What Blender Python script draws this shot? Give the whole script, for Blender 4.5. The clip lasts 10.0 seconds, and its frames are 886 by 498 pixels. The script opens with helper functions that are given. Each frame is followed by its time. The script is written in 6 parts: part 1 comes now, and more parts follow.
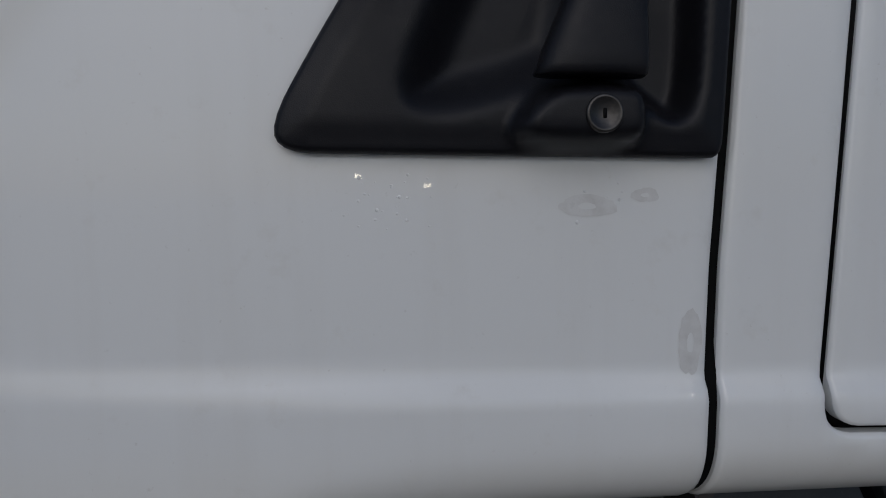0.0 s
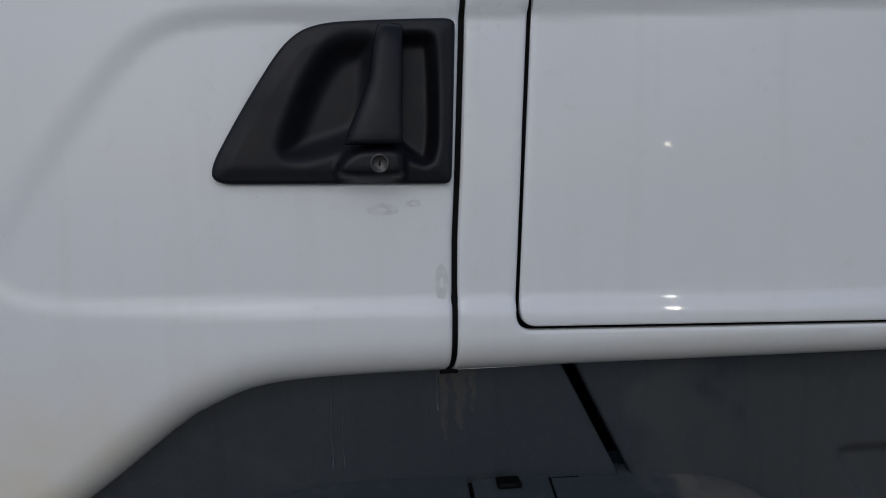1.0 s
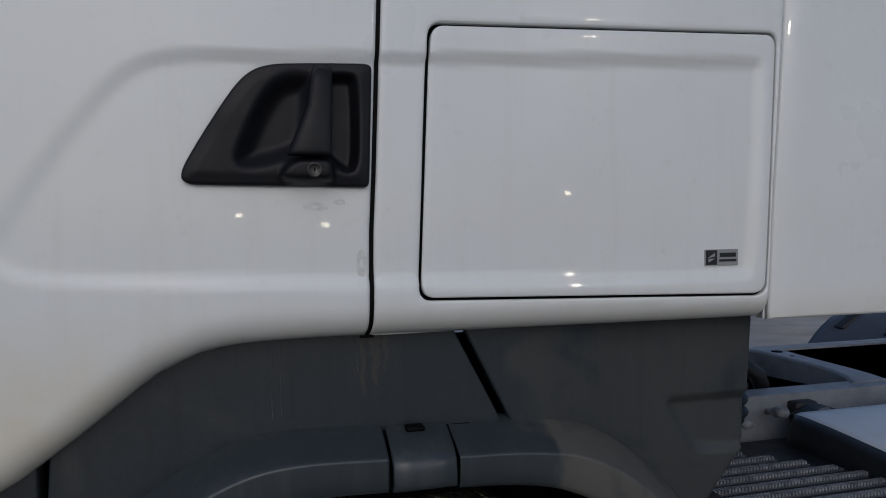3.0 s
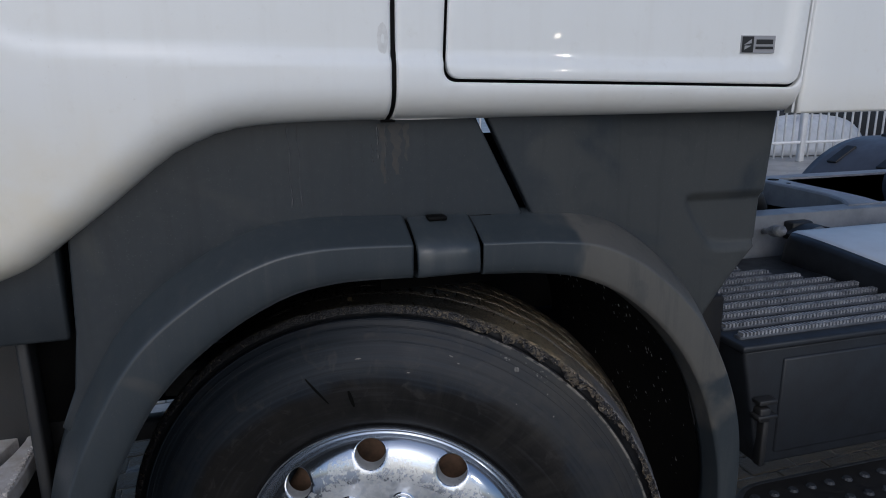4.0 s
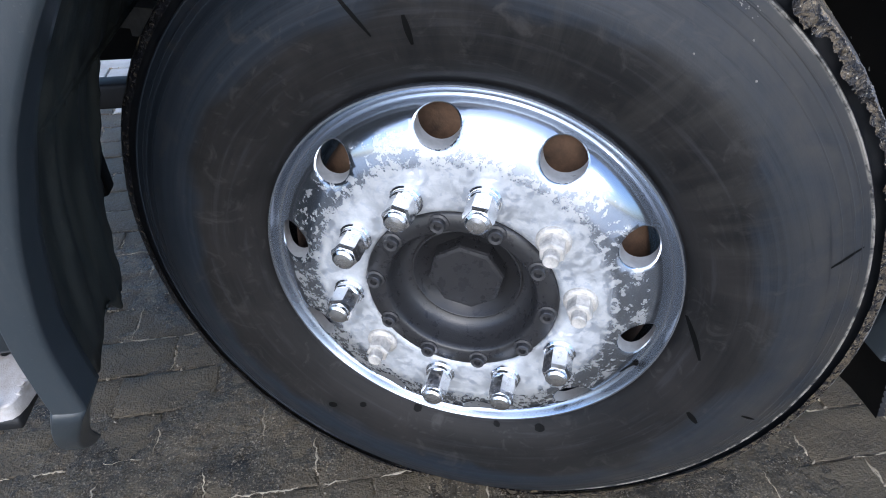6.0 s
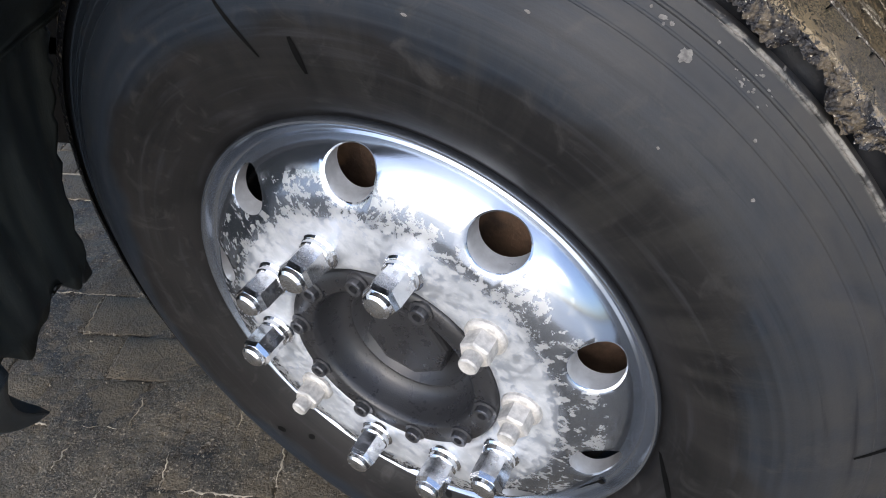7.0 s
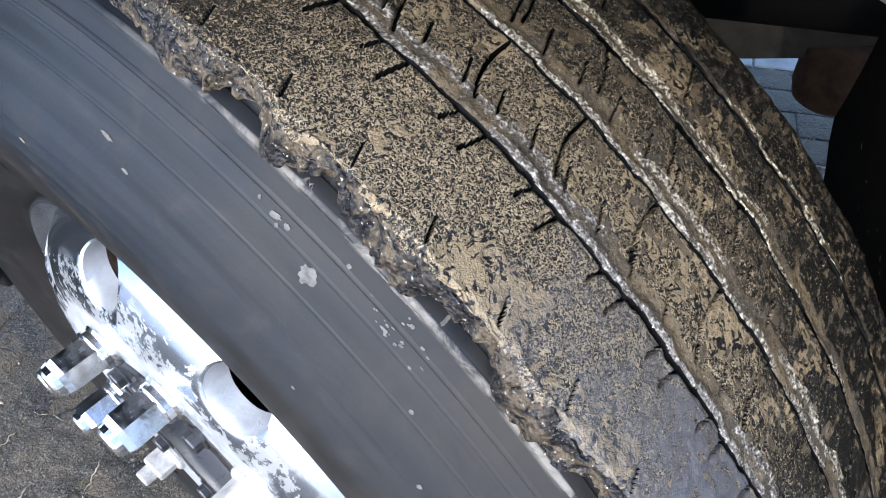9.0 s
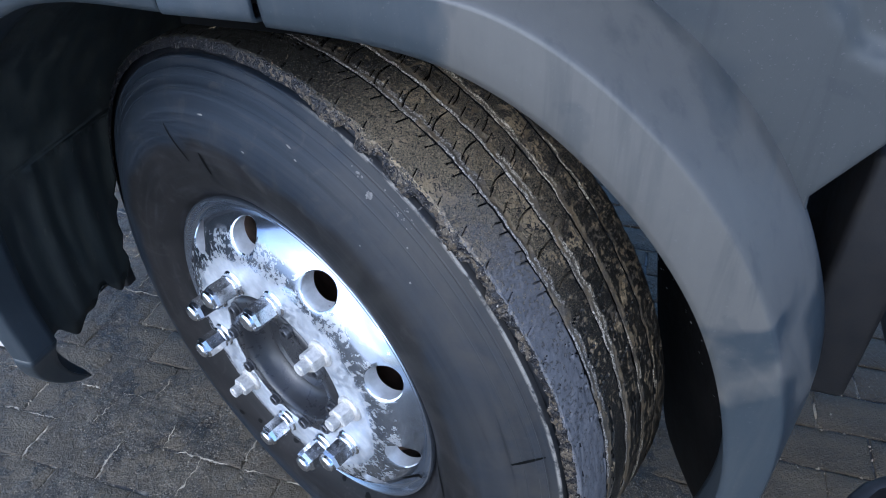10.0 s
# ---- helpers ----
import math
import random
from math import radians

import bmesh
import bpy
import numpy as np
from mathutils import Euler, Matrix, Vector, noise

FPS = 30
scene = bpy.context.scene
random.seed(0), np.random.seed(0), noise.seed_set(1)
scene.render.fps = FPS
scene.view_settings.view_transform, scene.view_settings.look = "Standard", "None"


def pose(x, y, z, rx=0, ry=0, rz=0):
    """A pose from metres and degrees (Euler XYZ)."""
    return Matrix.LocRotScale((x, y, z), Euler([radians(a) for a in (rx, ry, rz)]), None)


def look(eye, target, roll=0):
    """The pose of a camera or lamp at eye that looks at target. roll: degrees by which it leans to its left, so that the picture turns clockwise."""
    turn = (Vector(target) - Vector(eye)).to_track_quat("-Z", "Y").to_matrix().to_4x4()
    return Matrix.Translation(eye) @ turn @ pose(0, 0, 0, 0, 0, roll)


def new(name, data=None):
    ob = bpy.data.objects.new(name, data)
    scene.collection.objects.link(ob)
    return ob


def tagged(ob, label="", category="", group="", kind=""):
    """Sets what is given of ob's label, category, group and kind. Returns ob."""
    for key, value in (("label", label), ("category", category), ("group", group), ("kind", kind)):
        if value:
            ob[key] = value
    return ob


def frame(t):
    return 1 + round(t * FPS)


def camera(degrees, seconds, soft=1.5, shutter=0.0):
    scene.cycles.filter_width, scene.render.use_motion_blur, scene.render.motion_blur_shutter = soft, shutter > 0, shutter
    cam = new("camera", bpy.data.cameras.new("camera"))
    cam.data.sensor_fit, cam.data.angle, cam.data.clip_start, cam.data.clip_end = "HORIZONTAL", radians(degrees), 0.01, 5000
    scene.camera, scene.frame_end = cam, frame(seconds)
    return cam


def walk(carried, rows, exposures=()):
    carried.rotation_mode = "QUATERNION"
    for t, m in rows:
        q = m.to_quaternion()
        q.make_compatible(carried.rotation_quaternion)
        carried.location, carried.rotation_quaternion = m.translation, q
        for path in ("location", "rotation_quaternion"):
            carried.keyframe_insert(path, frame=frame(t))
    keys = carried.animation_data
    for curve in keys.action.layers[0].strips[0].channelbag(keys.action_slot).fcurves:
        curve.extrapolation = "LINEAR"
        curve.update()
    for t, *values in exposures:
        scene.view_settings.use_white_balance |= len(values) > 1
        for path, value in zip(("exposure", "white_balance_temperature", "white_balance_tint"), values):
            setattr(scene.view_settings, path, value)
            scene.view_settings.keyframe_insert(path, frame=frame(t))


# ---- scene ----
from mathutils import geometry

# ---------------------------------------------------------------- camera
cam = camera(66.9, 10.0, 1.0)
PATH = [
    (0, (-0.183, -0.444, 1.614), (-0.001, 1.541, 1.452), -0.3),
    (0.3, (-0.178, -0.552, 1.618), (-0.004, 1.434, 1.46), -0.4),
    (0.5, (-0.161, -0.639, 1.63), (0.019, 1.344, 1.449), -0.3),
    (0.8, (-0.12, -0.758, 1.642), (0.11, 1.218, 1.437), -0.9),
    (1, (-0.074, -0.842, 1.632), (0.163, 1.136, 1.449), -1.0),
    (1.2, (-0.047, -0.908, 1.63), (0.217, 1.065, 1.44), -0.8),
    (1.5, (-0.026, -0.985, 1.625), (0.28, 0.984, 1.458), -0.7),
    (2, (-0.047, -1.076, 1.623), (0.286, 0.895, 1.547), -0.8),
    (2.2, (-0.062, -1.106, 1.619), (0.295, 0.862, 1.577), -0.9),
    (3.3, (-0.138, -1.089, 1.522), (0.388, 0.84, 1.467), -0.8),
    (3.5, (-0.146, -1.078, 1.496), (0.377, 0.848, 1.364), -0.5),
    (4, (-0.182, -1.054, 1.449), (0.35, 0.813, 0.967), -0.6),
    (4.2, (-0.196, -1.051, 1.399), (0.319, 0.793, 0.819), -0.6),
    (4.5, (-0.22, -1.009, 1.325), (0.289, 0.786, 0.604), -0.6),
    (5, (-0.186, -0.896, 1.238), (0.261, 0.801, 0.279), -0.8),
    (5.5, (-0.145, -0.792, 1.173), (0.239, 0.83, 0.067), -0.8),
    (5.7, (-0.126, -0.74, 1.153), (0.199, 0.87, 0.012), -1.0),
    (6.8, (0.095, -0.45, 1.14), (-0.085, 0.972, -0.254), -0.8),
    (7, (0.155, -0.424, 1.143), (-0.059, 1.039, -0.204), -1.2),
    (7.5, (0.319, -0.293, 1.191), (-0.088, 1.035, -0.248), -1.7),
    (8, (0.362, -0.189, 1.161), (-0.112, 1.108, -0.286), -2.6),
    (8.5, (0.379, -0.153, 1.141), (-0.131, 1.144, -0.294), -3.4),
    (9, (0.379, -0.16, 1.149), (-0.136, 1.138, -0.283), -3.6),
    (9.5, (0.446, -0.276, 1.25), (-0.08, 1.028, -0.172), -3.8),
    (10, (0.558, -0.56, 1.359), (-0.012, 0.898, 0.115), -3.0),
]

EXPOSURES = [(0.0, -1.50, 5500, 10), (0.5, -1.46, 5450, 10), (1.0, -1.28, 5400, 10), (2.0, -1.23, 5500, 10), (3.5, -1.27, 5600, 10), (4.0, -0.75, 5400, 10), (4.5, 0.42, 5000, 10), (5.5, 0.86, 5050, 10), (7.0, 0.8, 5700, 10), (7.5, 1.0, 5800, 10), (8.0, 1.64, 5900, 10), (8.5, 1.76, 5600, 10), (9.0, 1.62, 5300, 10), (9.5, 0.92, 4850, 10), (10.0, 0.86, 4680, 10)]
walk(cam, [(t, look(eye, target, roll)) for t, eye, target, roll in PATH], EXPOSURES)

SKY, SUN, SUN_UP, SUN_TURN, SUN_WIDE, FLOOD = 0.16, 0.5, 35.0, 197.0, 90.0, 1650.0
PAVE_TURN = 2.5

# ---------------------------------------------------------------- light
world = bpy.data.worlds.new("sky")
scene.world = world
world.use_nodes = True
wn = world.node_tree
sky = wn.nodes.new("ShaderNodeTexSky")
sky.sky_type = "NISHITA"
sky.sun_disc = False
sky.sun_elevation = radians(SUN_UP)
sky.sun_rotation = radians(SUN_TURN)
sky.dust_density = 3.0
wn.links.new(sky.outputs["Color"], wn.nodes["Background"].inputs["Color"])
wn.nodes["Background"].inputs["Strength"].default_value = SKY
sun_data = bpy.data.lights.new("sun", "SUN")
sun_data.energy, sun_data.angle, sun_data.color = SUN, radians(SUN_WIDE), (1.0, 0.96, 0.9)
sun = new("sun", sun_data)
a, b = radians(SUN_TURN), radians(SUN_UP)
sun.matrix_world = look((math.sin(a) * math.cos(b) * 30, math.cos(a) * math.cos(b) * 30, math.sin(b) * 30), (0, 0, 0))


flood_data = bpy.data.lights.new("flood", "SPOT")
flood_data.energy, flood_data.color, flood_data.spot_size, flood_data.shadow_soft_size = FLOOD, (1.0, 0.82, 0.58), radians(60), 0.22
flood = new("flood", flood_data)
flood.matrix_world = look((9.6, -17.9, 8.0), (0.3, 0.0, 0.8))


# ---------------------------------------------------------------- materials
class Mat:
    """A node material with a few shorthands."""

    def __init__(self, name, base, rough=0.5, metal=0.0, coat=0.0, spec=0.5):
        self.m = bpy.data.materials.new(name)
        self.m.use_nodes = True
        self.t = self.m.node_tree
        self.b = self.t.nodes["Principled BSDF"]
        self.b.inputs["Base Color"].default_value = (*base, 1)
        self.b.inputs["Roughness"].default_value = rough
        self.b.inputs["Metallic"].default_value = metal
        self.b.inputs["Coat Weight"].default_value = coat
        self.b.inputs["Coat Roughness"].default_value = 0.06
        self.b.inputs["Specular IOR Level"].default_value = spec
        self.co = self.node("ShaderNodeTexCoord").outputs["Object"]

    def node(self, kind, **values):
        n = self.t.nodes.new(kind)
        for k, v in values.items():
            n.inputs[k.replace("_", " ")].default_value = v
        return n

    def link(self, a, b):
        self.t.links.new(a, b)

    def scaled(self, sx, sy, sz):
        mp = self.node("ShaderNodeMapping")
        mp.inputs["Scale"].default_value = (sx, sy, sz)
        self.link(self.co, mp.inputs["Vector"])
        return mp.outputs["Vector"]

    def noise(self, scale, detail=4.0, rough=0.55, warp=0.0, vec=None):
        n = self.node("ShaderNodeTexNoise", Scale=scale, Detail=detail, Roughness=rough, Distortion=warp)
        self.link(vec or self.co, n.inputs["Vector"])
        return n.outputs["Fac"]

    def cells(self, scale, vec=None, feature="F1"):
        n = self.node("ShaderNodeTexVoronoi", Scale=scale)
        n.feature = feature
        self.link(vec or self.co, n.inputs["Vector"])
        return n.outputs["Distance"]

    def ramp(self, fac, lo, hi, a=0.0, b=1.0):
        n = self.node("ShaderNodeMapRange")
        n.inputs["From Min"].default_value, n.inputs["From Max"].default_value = lo, hi
        n.inputs["To Min"].default_value, n.inputs["To Max"].default_value = a, b
        self.link(fac, n.inputs["Value"])
        return n.outputs["Result"]

    def math(self, op, a, b):
        n = self.node("ShaderNodeMath")
        n.operation = op
        for i, v in enumerate((a, b)):
            if isinstance(v, (int, float)):
                n.inputs[i].default_value = v
            else:
                self.link(v, n.inputs[i])
        return n.outputs[0]

    def mix(self, fac, a, b):
        n = self.node("ShaderNodeMix")
        n.data_type = "RGBA"
        if isinstance(fac, (int, float)):
            n.inputs[0].default_value = fac
        else:
            self.link(fac, n.inputs[0])
        for i, v in ((6, a), (7, b)):
            if isinstance(v, tuple):
                n.inputs[i].default_value = (*v, 1)
            else:
                self.link(v, n.inputs[i])
        return n.outputs[2]

    def color(self, sock):
        self.link(sock, self.b.inputs["Base Color"])
        return self

    def rough(self, sock):
        self.link(sock, self.b.inputs["Roughness"])
        return self

    def bump(self, *layers):
        prev = None
        for height, strength, dist in layers:
            n = self.node("ShaderNodeBump", Strength=strength, Distance=dist)
            self.link(height, n.inputs["Height"])
            if prev:
                self.link(prev, n.inputs["Normal"])
            prev = n.outputs["Normal"]
        self.link(prev, self.b.inputs["Normal"])
        return self

    def chance(self):
        return self.node("ShaderNodeObjectInfo").outputs["Random"]


def make_white():
    m = Mat("white_paint", (0.74, 0.75, 0.74), 0.32, 0, 0.6)
    m.b.inputs["Coat Roughness"].default_value = 0.02
    film = m.noise(3.5, 5)
    speck = m.ramp(m.noise(240, 3), 0.70, 0.78)
    streak = m.ramp(m.noise(30, 3, vec=m.scaled(1, 1, 0.08)), 0.55, 0.8, 0, 0.12)
    c = m.mix(m.ramp(film, 0.35, 0.75, 0, 0.35), (0.76, 0.77, 0.76), (0.70, 0.69, 0.65))
    c = m.mix(streak, c, (0.55, 0.52, 0.46))
    c = m.mix(m.math("MULTIPLY", speck, 0.25), c, (0.4, 0.37, 0.32))
    sep = m.node("ShaderNodeSeparateXYZ")
    m.link(m.co, sep.inputs[0])
    low = m.math("MULTIPLY", m.ramp(sep.outputs[2], 1.30, 1.46, 0.85, 0.0), m.ramp(m.noise(12, 4), 0.3, 0.6, 0.5, 1.0))
    c = m.mix(low, c, (0.70, 0.64, 0.51))
    grub = m.ramp(m.noise(34, 5, 0.65), 0.60, 0.76, 0.0, 0.16)
    c = m.mix(grub, c, (0.50, 0.46, 0.38))
    m.color(c).rough(m.ramp(film, 0.3, 0.7, 0.26, 0.38))
    return m.bump((m.noise(9, 1), 0.03, 0.01)).m


def make_plastic(name, wet, dry, shine):
    m = Mat(name, (0.04, 0.045, 0.052), 0.4, spec=shine)
    sep = m.node("ShaderNodeSeparateXYZ")
    m.link(m.co, sep.inputs[0])
    rear = m.math("ADD", m.ramp(sep.outputs[0], 0.15, 0.45, -0.11, 0.165), m.ramp(sep.outputs[2], 0.74, 0.95, -0.24, 0.0))
    patch = m.ramp(m.math("ADD", m.noise(3.6, 4, 0.5, 0.7), rear), 0.53, 0.59)
    patch2 = m.ramp(m.noise(7.0, 4, 0.5, 1.2), 0.60, 0.64)
    c = m.mix(patch, wet, dry)
    c = m.mix(m.math("MULTIPLY", patch2, 0.3), c, tuple(0.85 * v for v in wet))
    c = m.mix(m.ramp(m.noise(60, 4), 0.45, 0.75, 0, 0.16), c, (0.055, 0.055, 0.055))
    run = m.noise(42, 4, 0.6, 0.3, vec=m.scaled(1, 1, 0.07))
    c = m.mix(m.ramp(run, 0.54, 0.74, 0, 0.16), c, tuple(1.4 * v for v in dry))
    c = m.mix(m.ramp(run, 0.46, 0.30, 0, 0.32), c, tuple(0.6 * v for v in wet))
    c = m.mix(m.ramp(m.noise(330, 2, 0.5), 0.67, 0.73, 0, 0.28), c, (0.12, 0.12, 0.115))
    m.color(c).rough(m.ramp(patch, 0, 1, 0.29, 0.47))
    return m.bump((m.noise(900, 2), 0.12, 0.001), (m.noise(14, 2), 0.05, 0.01)).m


def make_handle():
    m = Mat("black_plastic", (0.010, 0.010, 0.011), 0.42, spec=0.25)
    dust = m.ramp(m.noise(55, 5, 0.6), 0.5, 0.8, 0, 0.35)
    m.color(m.mix(dust, (0.0075, 0.0076, 0.0100), (0.022, 0.0205, 0.020)))
    m.rough(m.ramp(m.noise(20, 4), 0.3, 0.7, 0.34, 0.5))
    return m.bump((m.noise(1400, 2), 0.25, 0.0006)).m


def make_side_rubber():
    m = Mat("tyre_side_rubber", (0.03, 0.03, 0.032), 0.55, spec=0.19)
    # rings about the axle
    sep = m.node("ShaderNodeSeparateXYZ")
    m.link(m.co, sep.inputs[0])
    rad = m.math("SQRT", m.math("ADD", m.math("MULTIPLY", sep.outputs[0], sep.outputs[0]), m.math("MULTIPLY", sep.outputs[2], sep.outputs[2])), 0)
    comb = m.node("ShaderNodeCombineXYZ")
    m.link(m.math("MULTIPLY", rad, 60), comb.inputs[0])
    ring = m.noise(1.6, 5, 0.6, vec=comb.outputs[0])
    cloud = m.noise(7, 5, 0.6, 0.8)
    fine = m.noise(70, 5, 0.65)
    c = m.mix(m.ramp(ring, 0.35, 0.65), (0.007, 0.007, 0.0072), (0.012, 0.0115, 0.0112))
    c = m.mix(m.ramp(cloud, 0.42, 0.72, 0, 0.7), c, (0.021, 0.019, 0.018))
    # outer band: the sky's sheen is put in as a bluish rubber colour
    sky_sheen = m.ramp(m.math("ADD", rad, m.ramp(m.noise(5, 3, 0.5, 0.5), 0.3, 0.7, -0.025, 0.025)), 0.400, 0.420)
    c = m.mix(sky_sheen, c, m.mix(m.ramp(ring, 0.40, 0.62), (0.0095, 0.0125, 0.0175), (0.021, 0.026, 0.034)))
    dusty = m.math("MULTIPLY", m.ramp(sep.outputs[0], 0.10, 0.30), m.ramp(rad, 0.38, 0.47))
    c = m.mix(m.math("MULTIPLY", dusty, m.ramp(m.noise(16, 5, 0.6, 0.6), 0.30, 0.62, 0.25, 0.95)), c, (0.038, 0.036, 0.033))
    smear = m.ramp(m.noise(26, 5, 0.62, 1.2), 0.56, 0.72, 0, 0.55)
    c = m.mix(smear, c, (0.042, 0.040, 0.038))
    c = m.mix(m.ramp(fine, 0.66, 0.8, 0, 0.30), c, (0.06, 0.057, 0.054))
    comb2 = m.node("ShaderNodeCombineXYZ")
    m.link(m.math("MULTIPLY", rad, 95), comb2.inputs[0])
    m.link(m.math("MULTIPLY", m.math("ARCTAN2", sep.outputs[2], sep.outputs[0]), 2.2), comb2.inputs[1])
    streak = m.noise(1.0, 5, 0.6, 0.3, vec=comb2.outputs[0])
    c = m.mix(m.ramp(streak, 0.54, 0.72, 0, 0.5), c, (0.034, 0.034, 0.037))
    c = m.mix(m.ramp(streak, 0.40, 0.28, 0, 0.6), c, (0.006, 0.006, 0.008))
    # dusty smudges wiped outwards from the rim
    comb3 = m.node("ShaderNodeCombineXYZ")
    m.link(m.math("MULTIPLY", rad, 9), comb3.inputs[0])
    m.link(m.math("MULTIPLY", m.math("ARCTAN2", sep.outputs[2], sep.outputs[0]), 13), comb3.inputs[1])
    wipe = m.math("MULTIPLY", m.ramp(m.noise(1.0, 5, 0.62, 0.5, vec=comb3.outputs[0]), 0.44, 0.66, 0, 0.38), m.math("MULTIPLY", m.ramp(rad, 0.30, 0.35), m.math("MULTIPLY", m.ramp(rad, 0.46, 0.42), m.ramp(sep.outputs[2], -0.06, 0.14))))
    c = m.mix(m.math("MULTIPLY", wipe, m.ramp(sep.outputs[0], -0.15, 0.15, 0.25, 1.0)), c, (0.037, 0.035, 0.031))
    brim = m.math("MULTIPLY", m.math("MULTIPLY", m.ramp(rad, 0.5115, 0.5140), m.ramp(m.noise(55, 5, 0.65, 0.6), 0.42, 0.56)), m.ramp(sep.outputs[0], 0.10, 0.26))
    brim = m.math("MULTIPLY", brim, m.ramp(sep.outputs[1], 0.1008, 0.0994))
    c = m.mix(brim, c, (0.21, 0.195, 0.17))
    m.color(c).rough(m.math("SUBTRACT", m.ramp(cloud, 0.3, 0.7, 0.46, 0.62), m.math("MULTIPLY", sky_sheen, m.ramp(ring, 0.35, 0.6, 0.20, 0.06))))
    return m.bump((ring, 0.06, 0.004), (m.noise(500, 3), 0.12, 0.001)).m


def make_tread():
    m = Mat("tyre_tread_mud", (0.05, 0.045, 0.04), 0.45, spec=0.4)
    sep = m.node("ShaderNodeSeparateXYZ")
    m.link(m.co, sep.inputs[0])
    # thin curling crumbs of mud on wet rubber
    curl = m.noise(450, 1.5, 0.5, 1.5)
    ridge = m.math("ABSOLUTE", m.math("SUBTRACT", curl, 0.5), 0)
    grit = m.noise(720, 1.0, 0.5, 0.8)
    worm = m.noise(150, 3, 0.55, 2.2)
    # fewer pale crumbs towards the front, the far rear and the inner ribs
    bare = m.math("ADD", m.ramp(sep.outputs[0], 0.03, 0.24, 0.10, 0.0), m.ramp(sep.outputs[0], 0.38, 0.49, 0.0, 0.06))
    bare = m.math("ADD", bare, m.ramp(sep.outputs[1], 0.182, 0.300, 0.0, 0.046))
    mud = m.mix(m.noise(60, 4, 0.6), (0.43, 0.345, 0.210), (0.26, 0.205, 0.127))
    crumbs = m.math("SUBTRACT", 1.0, m.ramp(m.math("ADD", ridge, bare), 0.040, 0.062))
    crumbs = m.math("MAXIMUM", crumbs, m.ramp(m.math("SUBTRACT", grit, bare), 0.575, 0.61))
    fine = m.mix(crumbs, (0.016, 0.015, 0.0125), mud)
    # smeared tan mud with holes in it
    cover = m.math("ADD", m.noise(30, 4, 0.6, 0.8), m.math("ADD", m.ramp(sep.outputs[1], 0.146, 0.182, 0.0, 0.055), m.ramp(sep.outputs[1], 0.1120, 0.1060, 0.0, 0.06)))
    smear = m.math("MULTIPLY", m.ramp(m.math("SUBTRACT", cover, bare), 0.595, 0.615), m.ramp(worm, 0.44, 0.48))
    c = m.mix(smear, fine, m.mix(m.noise(90, 4), (0.36, 0.275, 0.155), (0.25, 0.195, 0.12)))
    c = m.mix(m.math("MULTIPLY", m.ramp(cover, 0.54, 0.57), m.ramp(worm, 0.44, 0.40)), c, (0.010, 0.010, 0.011))
    # the outer rib is rubbed clean on its rearward part
    clean = m.math("MULTIPLY", m.ramp(m.math("ADD", sep.outputs[0], m.ramp(m.noise(38, 4, 0.6), 0.3, 0.7, -0.03, 0.03)), 0.310, 0.410), m.ramp(sep.outputs[1], 0.1665, 0.1625))
    c = m.mix(m.math("MULTIPLY", clean, m.ramp(m.noise(210, 4, 0.65), 0.60, 0.54, 0.25, 1.0)), c, m.mix(m.noise(50, 4), (0.150, 0.147, 0.150), (0.088, 0.086, 0.090)))
    m.color(c).rough(m.math("MAXIMUM", m.ramp(crumbs, 0, 1, 0.34, 0.42), m.math("MULTIPLY", clean, 0.38)))
    rest = m.math("SUBTRACT", 1.0, m.math("MULTIPLY", clean, 0.85))
    return m.bump((m.noise(34, 4), 0.25, 0.004), (m.math("MULTIPLY", smear, rest), 0.35, 0.0015), (m.math("MULTIPLY", crumbs, rest), 0.8, 0.0012), (m.math("MULTIPLY", grit, rest), 0.8, 0.0012)).m


def make_groove_glint():
    """Wet rubber and grit along the grooves: brown-grey, with glints painted as fine bright grains."""
    m = Mat("wet_groove_glint", (0.05, 0.048, 0.046), 0.3, spec=0.7)
    g = m.noise(520, 2, 0.55)
    sep = m.node("ShaderNodeSeparateXYZ")
    m.link(m.co, sep.inputs[0])
    # the painted glints grow brighter on the inner grooves
    inner = m.ramp(sep.outputs[1], 0.17, 0.30)
    c = m.mix(m.ramp(g, 0.40, 0.55), (0.085, 0.074, 0.060), m.mix(inner, (0.17, 0.15, 0.125), (0.42, 0.365, 0.26)))
    c = m.mix(m.ramp(g, 0.57, 0.63), c, m.mix(inner, (0.46, 0.43, 0.37), (0.78, 0.70, 0.53)))
    # darker towards the front
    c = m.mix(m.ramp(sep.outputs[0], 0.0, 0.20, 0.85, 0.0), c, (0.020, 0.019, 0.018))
    m.color(c).rough(m.ramp(g, 0.35, 0.6, 0.20, 0.36))
    return m.bump((m.noise(140, 3), 0.35, 0.002), (g, 1.0, 0.0012)).m


